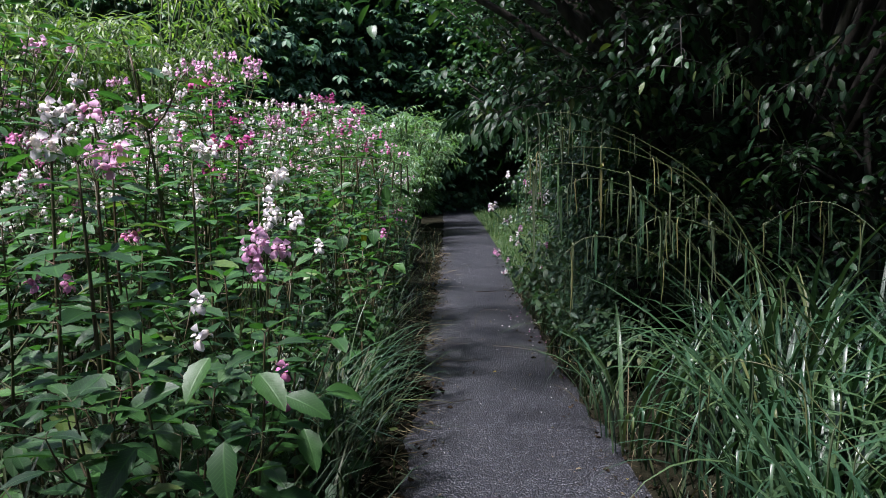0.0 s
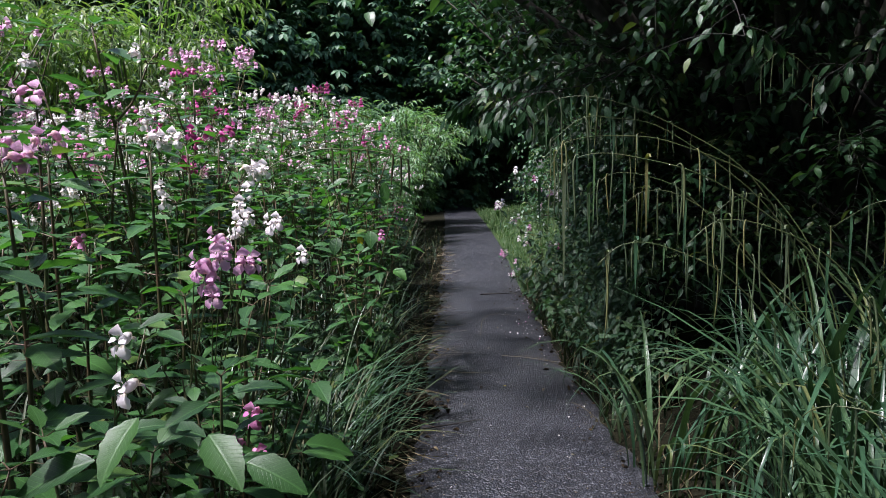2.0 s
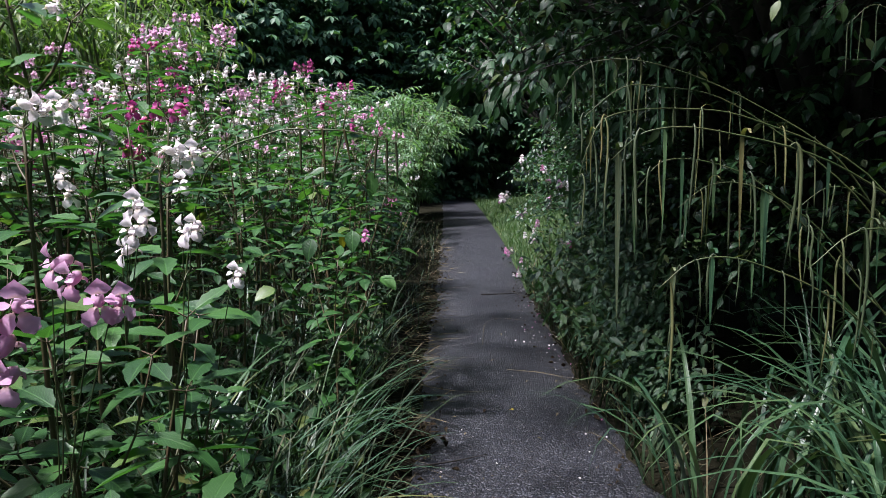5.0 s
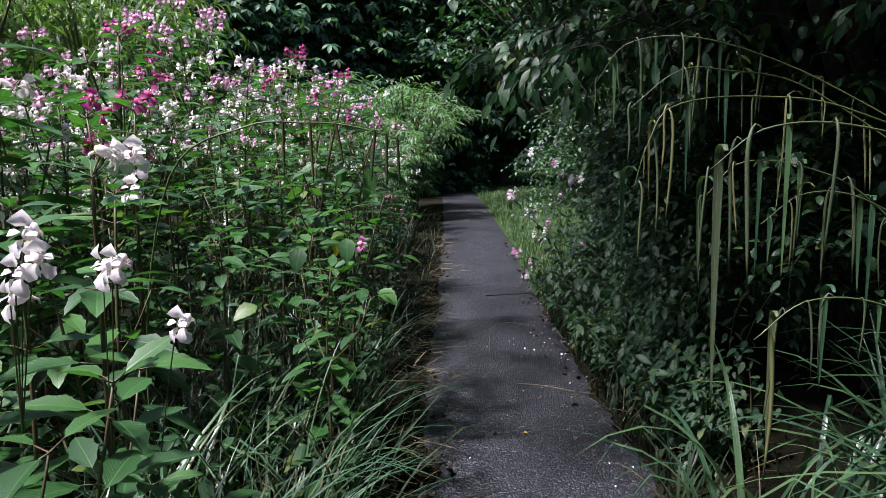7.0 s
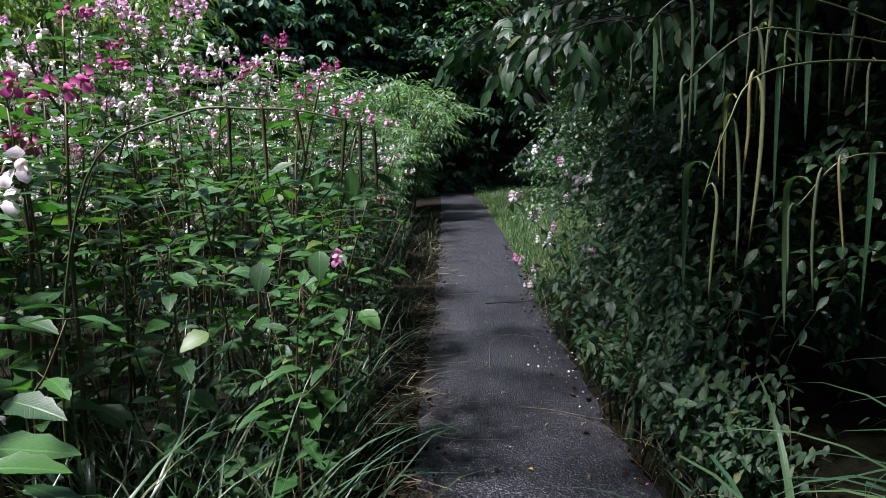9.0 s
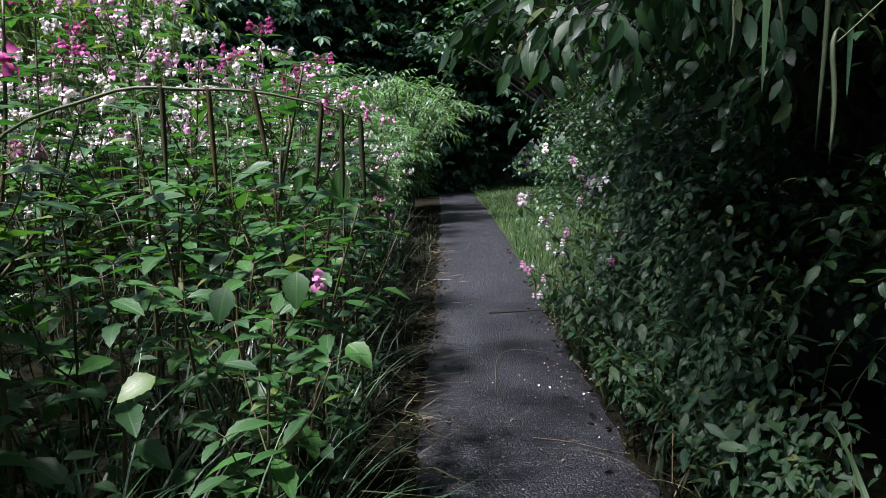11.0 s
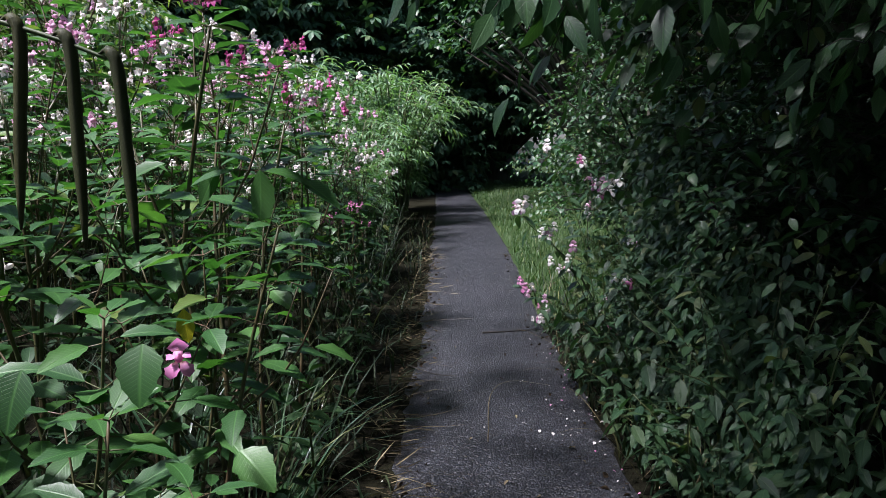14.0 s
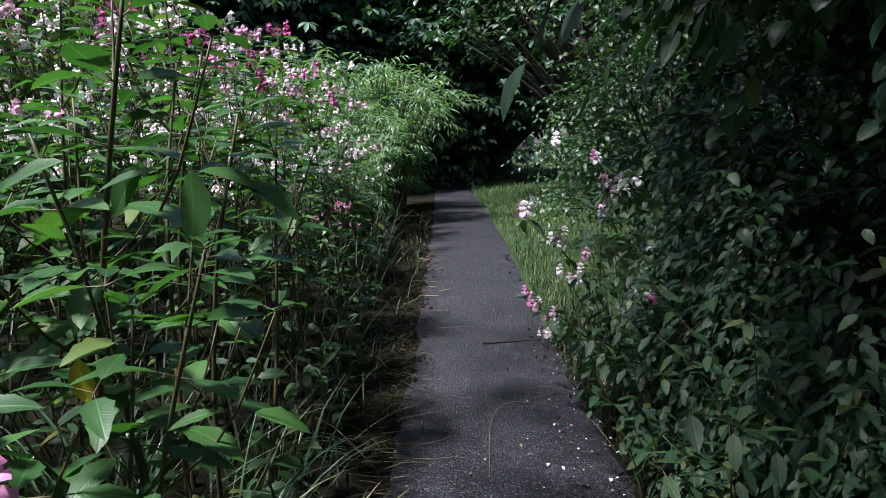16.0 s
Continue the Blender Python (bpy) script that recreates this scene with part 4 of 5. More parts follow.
def bank_wall(count):
    """The leafy face of the bank: a steep tangle that rises straight from the path's edge."""
    g = Gather()
    for _ in range(count):
        y = R.uniform(4.4, 8.4)
        top = float(np.interp(y, [4.4, 5.0, 5.8, 6.5, 9.4], [0.3, 0.7, 1.15, 1.6, 1.9]))
        z = top * R.random() ** 0.8
        bulge = 0.1 * noise.noise((y * 1.7, z * 2.5, 3)) + 0.06 * noise.noise((y * 5, z * 6, 1))
        x = 1.04 + 0.5 * max(0, y - 6.8) + 0.12 * (z / top) ** 2 * top + bulge + abs(R.gauss(0, 0.16))
        w = Vector((R.gauss(-0.6, 0.6), R.gauss(-0.35, 0.6), R.gauss(-0.45, 0.4))).normalized()
        g.add(R.choice(BANK_LOW), aim((x, y, ground_z(x, y) + z), w, (R.uniform(-0.8, 0.2), R.uniform(-0.6, 0.3), 1), R.uniform(0.04, 0.08)))
    tagged(new("undergrowth", g.mesh("undergrowth", M_NETTLE)), "steep tangle of drooping green leaves on the bank", "undergrowth", kind="stuff")


understory("undergrowth", "tangled dark green leaves under the balsam stems", "undergrowth", 4800, left_area, lambda x, y: (0.35 + 0.3 * min(1, -x - 0.3)) * (1.25 if y > 4 else 1.0), SMALL_LEAVES, (0.05, 0.13), M_SHADED_LEAF)
bank_wall(7500)

g = Gather()
long_blades = [blade_shape(1.0, R.uniform(0.016, 0.026), R.uniform(0.02, 0.3), R.uniform(0.7, 2.3), 9, 0.35, R.choice([0, 0, 0.9, 1.4])) for _ in range(24)]
for _ in range(560):
    y = R.uniform(1.1, 3.9)
    x = 1.12 + 1.5 * R.random() ** 1.1
    g.add(R.choice(long_blades), ground_pose(x, y, R.uniform(0, 6.28)) @ Matrix.Scale(R.uniform(0.6, 1.0) + 0.4 * min(1, x - 1.1), 4))
tagged(new("sedge_leaves", g.mesh("sedge_leaves", M_SEDGE)), "dense drooping dark green sedge leaves between the tussocks", "sedge", kind="stuff")


# ---- shrubs and trees ----
OVAL = [leaf_shape(1.0, R.uniform(0.5, 0.62), 4, 0.05, R.uniform(0.15, 0.4), R.uniform(0.2, 0.9), 0.42) for _ in range(6)]
NARROW = [leaf_shape(1.0, R.uniform(0.13, 0.2), 4, 0.0, 0.3, R.uniform(0.4, 1.3), 0.4, R.uniform(-0.08, 0.08)) for _ in range(6)]


def palm_leaf():
    g = Gather()
    for k in range(6):
        a = -125 + 50 * k
        ln = 1.0 - 0.0016 * abs(a) * 1.6
        g.add(leaf_shape(ln, 0.36, 3, 0.0, 0.3, R.uniform(0.4, 0.8), 0.62), pose(0, 0, 0, R.uniform(-18, -4), 0, a))
    return g.shape()


PALM = [palm_leaf() for _ in range(4)]


def twig_leaves(wood, leaves, line, radius, kinds, size, every, hang=0.35, sides=4):
    """Leaves set alternately along a twig."""
    n = len(line) - 1
    wood.add(tube_shape(line, [radius * (1 - 0.75 * i / n) for i in range(n + 1)], sides))
    total = sum((b - a).length for a, b in zip(line, line[1:]))
    count = max(2, int(total / every))
    for k in range(count):
        f = (k + 0.6) / count * n
        i = min(int(f), n - 1)
        at = line[i].lerp(line[i + 1], f - i)
        d = (line[i + 1] - line[i]).normalized()
        side = d.cross(Vector((R.uniform(-0.5, 0.5), R.uniform(-0.5, 0.5), 1))).normalized() * (1 if k % 2 else -1)
        w = (side + d * 0.6 + Vector((0, 0, R.uniform(-hang, 0.15)))).normalized()
        leaves.add(R.choice(kinds), aim(at + w * 0.012, w, (R.uniform(-0.5, 0.5), R.uniform(-0.5, 0.5), 1), size * R.uniform(0.7, 1.2)))


def limb_tree(name, label, category, trunk, radius, tips, kinds, size, leaf_m, twigs=26, twig_len=0.7, every=0.05, hang=0.35, bark=M_BARK, group="", droop=0.2, clump=0.5, limb=0.24):
    """A trunk with limbs to given tips; each limb carries twigs thick with leaves."""
    tree = new(name)
    wood, trunk_g, crown = Gather(), Gather(), Gather()
    line = bow(trunk, 14)
    trunk_g.add(tube_shape(line, [radius * (1.45 if i == 0 else 1.12 if i == 1 else 1) * (1 - 0.6 * i / 14) for i in range(15)], 12))
    for t in tips:
        t = Vector(t)
        f = R.uniform(0.35, 0.95)
        k = int(f * 14)
        a = line[k]
        if a.z > t.z + 0.6:
            k = min(range(15), key=lambda q: abs(line[q].z - t.z * 0.8))
            a = line[k]
        midp = a.lerp(t, 0.5) + Vector((R.uniform(-0.2, 0.2), R.uniform(-0.2, 0.2), 0.12 * (t - a).length))
        seg = bow([a, midp, t], 10)
        r0 = radius * limb
        wood.add(tube_shape(seg, [r0 * (1 - 0.85 * i / 10) + 0.004 for i in range(11)], 6))
        for q in range(twigs):
            at = seg[min(10, 3 + int(8 * R.random() ** 0.8))] + Vector((R.gauss(0, 0.1), R.gauss(0, 0.1), R.gauss(0, 0.1))) * clump
            w = Vector((R.gauss(0, 1), R.gauss(0, 1), R.gauss(-0.1, 0.55))).normalized()
            ln = twig_len * R.uniform(0.5, 1.2)
            tw = bow([at, at + w * ln * 0.55 + Vector((0, 0, 0.03)), at + w * ln + Vector((0, 0, -droop * ln))], 4)
            twig_leaves(wood, crown, tw, 0.004, kinds, size, every, hang, 3)
    part("trunk", trunk_g.mesh("trunk", bark), tree)
    part("branchwork", wood.mesh("branchwork", M_WOOD), tree, "", None, "stuff")
    part("crown", crown.mesh("crown", leaf_m), tree, "", None, "stuff")
    return tagged(tree, label, category, group)


# the shrub whose branches hang over the path
hazel = limb_tree("hazel_tree", "overhanging hazel tree with dark oval leaves beside the path", "tree",
                  [(2.9, 6.2, -0.1), (2.75, 6.1, 1.2), (2.5, 5.9, 2.6), (2.3, 5.7, 4.2)], 0.09,
                  [(0.55, 5.2, 2.35), (0.9, 4.9, 2.1), (0.7, 6.0, 2.6), (1.2, 4.3, 2.4), (1.5, 5.2, 1.9), (1.3, 6.4, 2.2), (1.9, 4.6, 1.7), (2.2, 5.0, 2.6),
                   (1.0, 7.0, 2.9), (1.5, 7.2, 2.2), (2.0, 6.6, 3.2), (0.8, 5.4, 3.3), (1.7, 5.4, 3.4), (0.9, 4.2, 3.2), (2.0, 4.0, 2.6), (2.6, 4.6, 3.4), (0.6, 7.6, 3.2), (1.2, 8.2, 2.7)],
                  OVAL, 0.085, M_HAZEL, 46, 0.6, 0.042, 0.6, limb=0.1)


def hanging_branch(tree, ctrl, leaf_size, twig_count):
    """A bough whose leaves show one by one: a part with each leaf under it."""
    wood = Gather()
    line = bow(ctrl, 12)
    wood.add(tube_shape(line, [0.005 - 0.0035 * i / 12 for i in range(13)], 5))
    sites = []
    for q in range(twig_count):
        i = 4 + q * 9 // twig_count
        w = Vector((R.gauss(-0.3, 0.9), R.gauss(-0.1, 0.9), R.gauss(-0.2, 0.35))).normalized()
        ln = R.uniform(0.1, 0.26)
        seg = bow([line[i], line[i] + w * ln * 0.5, line[i] + w * ln + Vector((0, 0, -0.05))], 4)
        wood.add(tube_shape(seg, [0.0016, 0.0014, 0.0012, 0.001, 0.0008], 4))
        for k in range(1, 5):
            d = (w * 0.5 + around(R.uniform(0, 360), R.uniform(-0.6, 0.1)) * 0.6 + Vector((-0.25, 0, -0.75))).normalized()
            sites.append((seg[min(4, k)], d))
    bough = part("branch", wood.mesh("branch", M_WOOD), tree, "thin leafy branch hanging over the path")
    for at, d in sites:
        part("leaf", R.choice(HAZEL_LEAF_MESHES), bough, "", aim(at + d * 0.01, d, (R.uniform(-0.9, 0.9), R.uniform(-1.0, 0.3), 0.7), leaf_size * R.uniform(0.7, 1.3)))


HAZEL_LEAF_MESHES = [mesh_of(leaf_shape(1.0, R.uniform(0.36, 0.5), 7, 0.07, R.uniform(0.15, 0.4), R.uniform(0.2, 0.8), 0.4), "leaf", M_HAZEL) for _ in range(6)]
hanging_branch(hazel, [(1.5, 5.4, 2.5), (0.7, 4.9, 2.15), (0.32, 4.65, 1.95), (0.1, 4.55, 1.84)], 0.095, 24)
hanging_branch(hazel, [(1.5, 5.2, 2.4), (0.9, 4.8, 2.1), (0.47, 4.5, 1.92), (0.24, 4.4, 1.78)], 0.095, 24)
hanging_branch(hazel, [(1.5, 4.9, 2.3), (0.95, 4.6, 2.0), (0.52, 4.4, 1.9), (0.32, 4.28, 1.8)], 0.085, 20)
hanging_branch(hazel, [(1.8, 5.6, 2.5), (1.3, 5.4, 2.2), (0.9, 5.3, 1.92), (0.7, 5.25, 1.76)], 0.09, 20)
hanging_branch(hazel, [(1.8, 4.6, 2.5), (1.3, 3.7, 2.3), (1.0, 2.9, 2.05), (0.86, 2.5, 1.86)], 0.05, 12)
hanging_branch(hazel, [(2.0, 5.2, 2.3), (1.6, 5.0, 2.1), (1.3, 4.9, 1.85), (1.15, 4.85, 1.7)], 0.085, 16)

hanging_branch(hazel, [(2.6, 4.8, 2.8), (2.1, 4.3, 2.4), (1.75, 4.05, 2.15), (1.5, 3.95, 1.98)], 0.08, 18)
hanging_branch(hazel, [(2.7, 4.4, 2.6), (2.3, 3.9, 2.25), (1.95, 3.65, 2.0), (1.7, 3.55, 1.86)], 0.08, 18)

HEDGE = "dense dark green shrub beside the path in deep shade"
SHRUBS = [
    ((2.6, 3.9), [(1.75, 4.4, 1.1), (1.9, 3.8, 1.6), (2.3, 3.2, 2.2), (2.0, 4.6, 2.3), (1.75, 4.9, 1.5), (2.6, 4.0, 3.0), (2.7, 3.0, 1.4), (2.3, 4.3, 0.8)]),
    ((3.0, 2.4), [(2.4, 2.8, 1.6), (2.5, 2.2, 2.2), (2.7, 1.7, 1.3), (2.9, 2.6, 2.8), (2.6, 3.1, 2.4), (2.5, 2.6, 1.0), (3.2, 1.5, 2.4), (2.6, 1.2, 1.9)]),
    ((2.5, 6.9), [(1.7, 6.3, 1.5), (1.55, 7.0, 1.3), (1.9, 6.6, 2.2), (1.7, 7.5, 1.8), (2.2, 7.2, 2.8), (1.9, 5.8, 1.6), (2.1, 6.2, 1.0), (1.6, 7.9, 1.2)]),
    ((3.2, 8.8), [(2.3, 8.4, 1.3), (2.3, 9.0, 1.9), (2.6, 9.5, 1.5), (2.7, 8.6, 2.8), (2.2, 8.0, 2.2), (3.2, 9.6, 2.6), (2.5, 9.8, 0.9), (2.2, 8.9, 0.8)]),
    ((2.4, 5.2), [(1.6, 5.0, 1.2), (1.55, 5.6, 1.5), (1.75, 5.3, 2.0), (1.8, 5.9, 1.2), (2.0, 4.9, 1.7), (2.2, 5.5, 2.5), (1.7, 5.6, 0.8), (2.0, 5.0, 0.8)]),
]
shrubs = []
for k, ((x, y), tips) in enumerate(SHRUBS):
    shrubs.append(limb_tree("shrub", HEDGE, "shrub", [(x, y, -0.05), (x, y, 0.5), (x - 0.1, y, 1.1), (x - 0.1, y + 0.1, 1.8)], 0.04, tips, OVAL, 0.07, M_HAZEL,
              30, 0.5, 0.042, group="dark shrubs beside the path"))
for k, dx, dy in [(0, 1.3, -0.5), (0, 1.4, 1.6), (4, 1.5, 0.6), (2, 1.4, 0.2), (1, 1.0, -1.6), (1, 1.2, 1.2), (3, 1.2, -0.6), (4, 1.3, 2.4), (2, 1.5, 2.0), (0, 2.2, 4.0), (4, -0.3, 0.9), (3, -0.75, 1.3), (3, -0.4, 3.2), (2, 0.1, 4.6)]:
    copy_thing(shrubs[k], Matrix.Translation((dx, dy, 0)))

# the tall wood behind the shrubs on that side
for k, (x, y) in enumerate([(5.2, 2.5), (5.0, 6.0), (5.8, 9.6)]):
    tips = [(x - 2.2 + 3.6 * R.random(), y - 2.4 + 4.8 * R.random(), 1.0 + 5.5 * R.random()) for _ in range(22)]
    limb_tree("shade_tree", "dense dark broadleaved tree in the wood beside the path", "tree", [(x, y, -0.1), (x, y, 2.2), (x - 0.3, y, 4.5), (x - 0.4, y, 7)], 0.14, tips,
              OVAL, 0.12, M_HEDGE, 26, 1.0, 0.07, group="trees in the wood")


# ---- lit willows behind the balsam ----
def willow(label, x, y, height, stems_n, spread, leaf, mat, every=0.035, twigs=11, name="willow_shrub", group="narrow-leaved shrubs", low=0.3, hang=0.7):
    w = new(name)
    wood, crown = Gather(), Gather()
    for s in range(stems_n):
        a = around(360 * s / stems_n + R.uniform(-20, 20), 0)
        reach = spread * R.uniform(0.3, 1.0)
        h = height * R.uniform(0.65, 1.0)
        line = bow([a * 0.1, a * reach * 0.35 + Vector((0, 0, h * 0.6)), a * reach * 0.8 + Vector((0, 0, h)), a * reach * 1.15 + Vector((0, 0, h * 0.9))], 12)
        wood.add(tube_shape(line, [0.022 * (1 - 0.85 * i / 12) + 0.002 for i in range(13)], 5))
        for q in range(twigs):
            i = min(12, int(12 * (low + (1 - low) * R.random())))
            d = Vector((R.gauss(0, 1) + a.x, R.gauss(0, 1) + a.y, R.gauss(0.2, 0.5))).normalized()
            ln = R.uniform(0.35, 0.8) * height / 4
            at = line[i]
            tw = bow([at, at + d * ln * 0.6 + Vector((0, 0, 0.08 * ln)), at + d * ln + Vector((0, 0, -0.5 * hang * ln))], 5)
            twig_leaves(wood, crown, tw, 0.004, NARROW, leaf, every, hang, 3)
    part("branchwork", wood.mesh("branchwork", M_GSTEM), w, "", None, "stuff")
    part("crown", crown.mesh("crown", mat), w, "", None, "stuff")
    w.matrix_basis = Matrix.Translation((x, y, ground_z(x, y)))
    return tagged(w, label, "shrub", group)


WILLOW = "tall bright yellow-green willow with long drooping leaves"
wl = willow(WILLOW, -4.3, 10.6, 4.6, 18, 1.8, 0.24, M_WILLOW, 0.075, 12, hang=0.4)
for x, y, a, s in [(-6.0, 9.0, 1.3, 1.05), (-6.4, 11.8, 2.6, 1.15), (-8.2, 9.8, 4.2, 1.2), (-4.9, 13.2, 0.4, 1.1), (-9.0, 13.0, 5.0, 1.3), (-5.4, 6.9, 3.3, 0.9)]:
    copy_thing(wl, Matrix.Translation((x, y, 0)) @ Matrix.Rotation(a, 4, "Z") @ Matrix.Scale(s, 4))
NARROW_BUSH = "rounded bush with narrow pale green leaves beside the path"
nb = willow(NARROW_BUSH, -0.55, 16.4, 2.8, 26, 1.15, 0.21, M_BUSH, 0.05, 14, "narrow_leaved_bush", "bushes at the bend", 0.15, 0.12)
for x, y, a, s in [(-1.9, 15.6, 1.0, 1.0), (-1.5, 18.2, 2.2, 1.1), (-0.5, 19.2, 4.0, 1.05), (-2.9, 17.0, 5.2, 1.1), (-0.9, 14.2, 3.1, 0.75), (-1.0, 12.3, 0.5, 0.6), (-0.85, 10.9, 2.5, 0.45)]:
    copy_thing(nb, Matrix.Translation((x, y, 0)) @ Matrix.Rotation(a, 4, "Z") @ Matrix.Scale(s, 4))


# ---- big trees beyond, and unseen ones added for shade ----
def big_tree(name, label, radius, height, crown_r, crown_low, clumps, kinds, size, mat, per=34, lean=0.0):
    t = new(name)
    trunk, limbs, crown = Gather(), Gather(), Gather()
    line = bow([(0, 0, -0.2), (0.03, 0, 1.2), (0.1 + lean, 0.05, height * 0.4), (lean, 0.1, height * 0.9)], 16)
    flare = [1.55, 1.12, 1.0]
    trunk.add(tube_shape(line, [radius * (flare[i] if i < 3 else 1) * (1 - 0.75 * max(0, i - 2) / 14) for i in range(17)], 18))
    for c in range(clumps):
        u = R.random()
        z = crown_low + (height - crown_low) * u
        prof = math.sqrt(max(0.05, 1 - (2 * u - 0.75) ** 2 / 1.7))
        a = R.uniform(0, 6.28)
        rr = crown_r * prof * (0.62 + 0.45 * R.random())
        p = Vector((rr * math.cos(a), rr * math.sin(a), z - 0.16 * rr))
        k = min(16, max(4, int(16 * (0.1 + 0.75 * u))))
        seg = bow([line[k], line[k].lerp(p, 0.5) + Vector((0, 0, 0.1 * rr)), p], 6)
        limbs.add(tube_shape(seg, [0.1 * radius / 0.4 * (1 - 0.85 * i / 6) + 0.006 for i in range(7)], 5))
        out = Vector((math.cos(a), math.sin(a), 0.2))
        sp = 0.55 + 0.4 * R.random()
        for _ in range(per):
            at = p + Vector((R.gauss(0, sp), R.gauss(0, sp), R.gauss(0, sp * 0.45)))
            w = (out * 0.8 + Vector((R.gauss(0, 0.6), R.gauss(0, 0.6), R.gauss(-0.35, 0.3)))).normalized()
            crown.add(R.choice(kinds), aim(at, w, out * 0.5 + Vector((R.gauss(0, 0.3), R.gauss(0, 0.3), 1)), size * R.uniform(0.7, 1.25)))
    part("trunk", trunk.mesh("trunk", M_BARK), t, "thick dark furrowed trunk")
    part("branchwork", limbs.mesh("branchwork", M_BARK), t, "", None, "stuff")
    part("crown", crown.mesh("crown", mat), t, "", None, "stuff")
    return tagged(t, label, "tree", "large trees at the end of the path")


chestnut = big_tree("chestnut_tree", "large horse chestnut with a thick dark trunk on the lawn", 0.66, 13, 5.2, 3.1, 200, PALM, 0.36, M_CHEST, 50, -1.3)
chestnut.matrix_basis = pose(2.95, 31.5, 0)
low_chestnut = big_tree("chestnut_tree", "horse chestnut with leaves hanging low to the ground", 0.36, 12, 5.0, 0.8, 240, PALM, 0.36, M_CHEST, 62)
low_chestnut.matrix_basis = pose(-5.2, 27.5, 0)
for x, y, a, s in [(-11.5, 26, 80, 1.05), (-4.2, 38, 150, 1.2), (-18, 24, 210, 1.15), (14, 43, 300, 1.1), (-10, 36, 20, 1.3), (-21, 13, 30, 1.1), (-15, 6, 130, 0.95), (-8.0, 24.0, 60, 0.9), (-2.2, 29.5, 250, 0.95)]:
    copy_thing(low_chestnut, pose(x, y, 0, 0, 0, a) @ Matrix.Scale(s, 4))
lime = big_tree("lime_tree", "broadleaved tree with a straight dark trunk over the lawn", 0.27, 12, 3.9, 3.9, 170, OVAL, 0.19, M_HAZEL, 64)
lime.matrix_basis = pose(4.5, 20.0, 0)
# limes with y below 6 are unseen, added to shade path and bank
for x, y, a, s in [(7.5, 15.0, 90, 1.0), (8.5, 26, 200, 1.1), (4.6, -1.0, 40, 1.0), (2.6, -6.0, 140, 1.0), (2.72, 5.55, 260, 1.02), (6.2, 11.0, 330, 1.0), (-5.2, -3.3, 75, 1.0), (-8.5, -6.0, 200, 1.1)]:
    copy_thing(lime, pose(x, y, 0, 0, 0, a) @ Matrix.Scale(s, 4))


def woods():
    """The distant wood all round: trunks and masses of leaves."""
    g = Gather()
    kinds = [leaf_shape(1.0, 0.7, 2, 0.0, 0.3, 0.7, 0.45) for _ in range(4)]
    for _ in range(22000):
        a = R.uniform(0, 6.28)
        r = R.uniform(44, 58)
        top = 15 + 4 * noise.noise((math.cos(a) * 5, math.sin(a) * 5, 1))
        z = top * R.random() ** 0.8
        w = Vector((-math.cos(a) + R.gauss(0, 0.6), -math.sin(a) + R.gauss(0, 0.6), R.gauss(-0.3, 0.3))).normalized()
        g.add(R.choice(kinds), aim((r * math.cos(a), 8 + r * math.sin(a), z), w, (R.gauss(0, 0.4), R.gauss(0, 0.4), 1), R.uniform(0.8, 1.7)))
    tagged(new("woods", g.mesh("woods", M_CHEST)), "distant dark green wood all round the place", "woods", kind="stuff")


woods()

# ---- edges of the path: straggling grass, straw and litter ----
edge_l, edge_r, dry = [], [], []
for _ in range(700):
    y = R.uniform(0.5, 17)
    x = path_mid(y) - path_half(y) - edge_wobble(y, -1) - 0.03 - abs(R.gauss(0, 0.24))
    (edge_l if R.random() < 0.88 else dry).append((x, y, ground_z(x, y) - 0.01))
for _ in range(900):
    y = R.uniform(0.8, 10)
    x = path_mid(y) + path_half(y) + edge_wobble(y, 1) + abs(R.gauss(0, 0.25)) - 0.03
    (edge_r if R.random() < 0.8 else dry).append((x, y, ground_z(x, y) - 0.01))
scatter_blades("edge_grass", "straggling dark green grass along the path's edge", "grass", edge_l, 0.05, 0.34, 0.011, M_SHADED_GRASS, (0.1, 1.0), (0.3, 2.2), 24)
inner = []
for _ in range(2600):
    x, y = left_area()
    inner.append((x, y, ground_z(x, y) - 0.01))
scatter_blades("tall_grass", "long dark grass growing up between the balsam stems", "grass", inner, 0.3, 0.95, 0.01, M_SHADED_GRASS, (0.05, 0.7), (0.3, 2.0), 24)
scatter_blades("edge_grass", "short dark grass at the foot of the bank", "grass", edge_r, 0.06, 0.3, 0.014, M_SHADED_GRASS)
scatter_blades("dry_grass", "dry straw-coloured grass stems along the path's edge", "dry grass", dry, 0.15, 0.6, 0.006, M_STRAW, (0.2, 1.2), (0.2, 1.2))


rough = []
for _ in range(5200):
    x, y = (R.uniform(-9, -0.7), R.uniform(-5, 2.5)) if R.random() < 0.6 else (R.uniform(1.2, 4.5), R.uniform(-5, 2.0))
    rough.append((x, y, ground_z(x, y) - 0.01))
for _ in range(2500):
    x, y = R.uniform(-12, -3), R.uniform(1, 9)
    rough.append((x, y, ground_z(x, y) - 0.01))
scatter_blades("rough_grass", "long rough grass growing under the trees", "grass", rough, 0.3, 0.9, 0.016, M_SHADED_GRASS, (0.1, 0.8), (0.4, 1.8), 16)


def stalk_thing(name, label, category, pts, r, mat, group=""):
    return tagged(new(name, mesh_of(tube_shape(bow(pts, 12), [r * (1 - 0.7 * i / 12) for i in range(13)], 5), name, mat)), label, category, group)


def path_z(x, y):
    f = (x - path_mid(y)) / path_half(y)
    return 0.016 * (1 - f * f) + 0.004


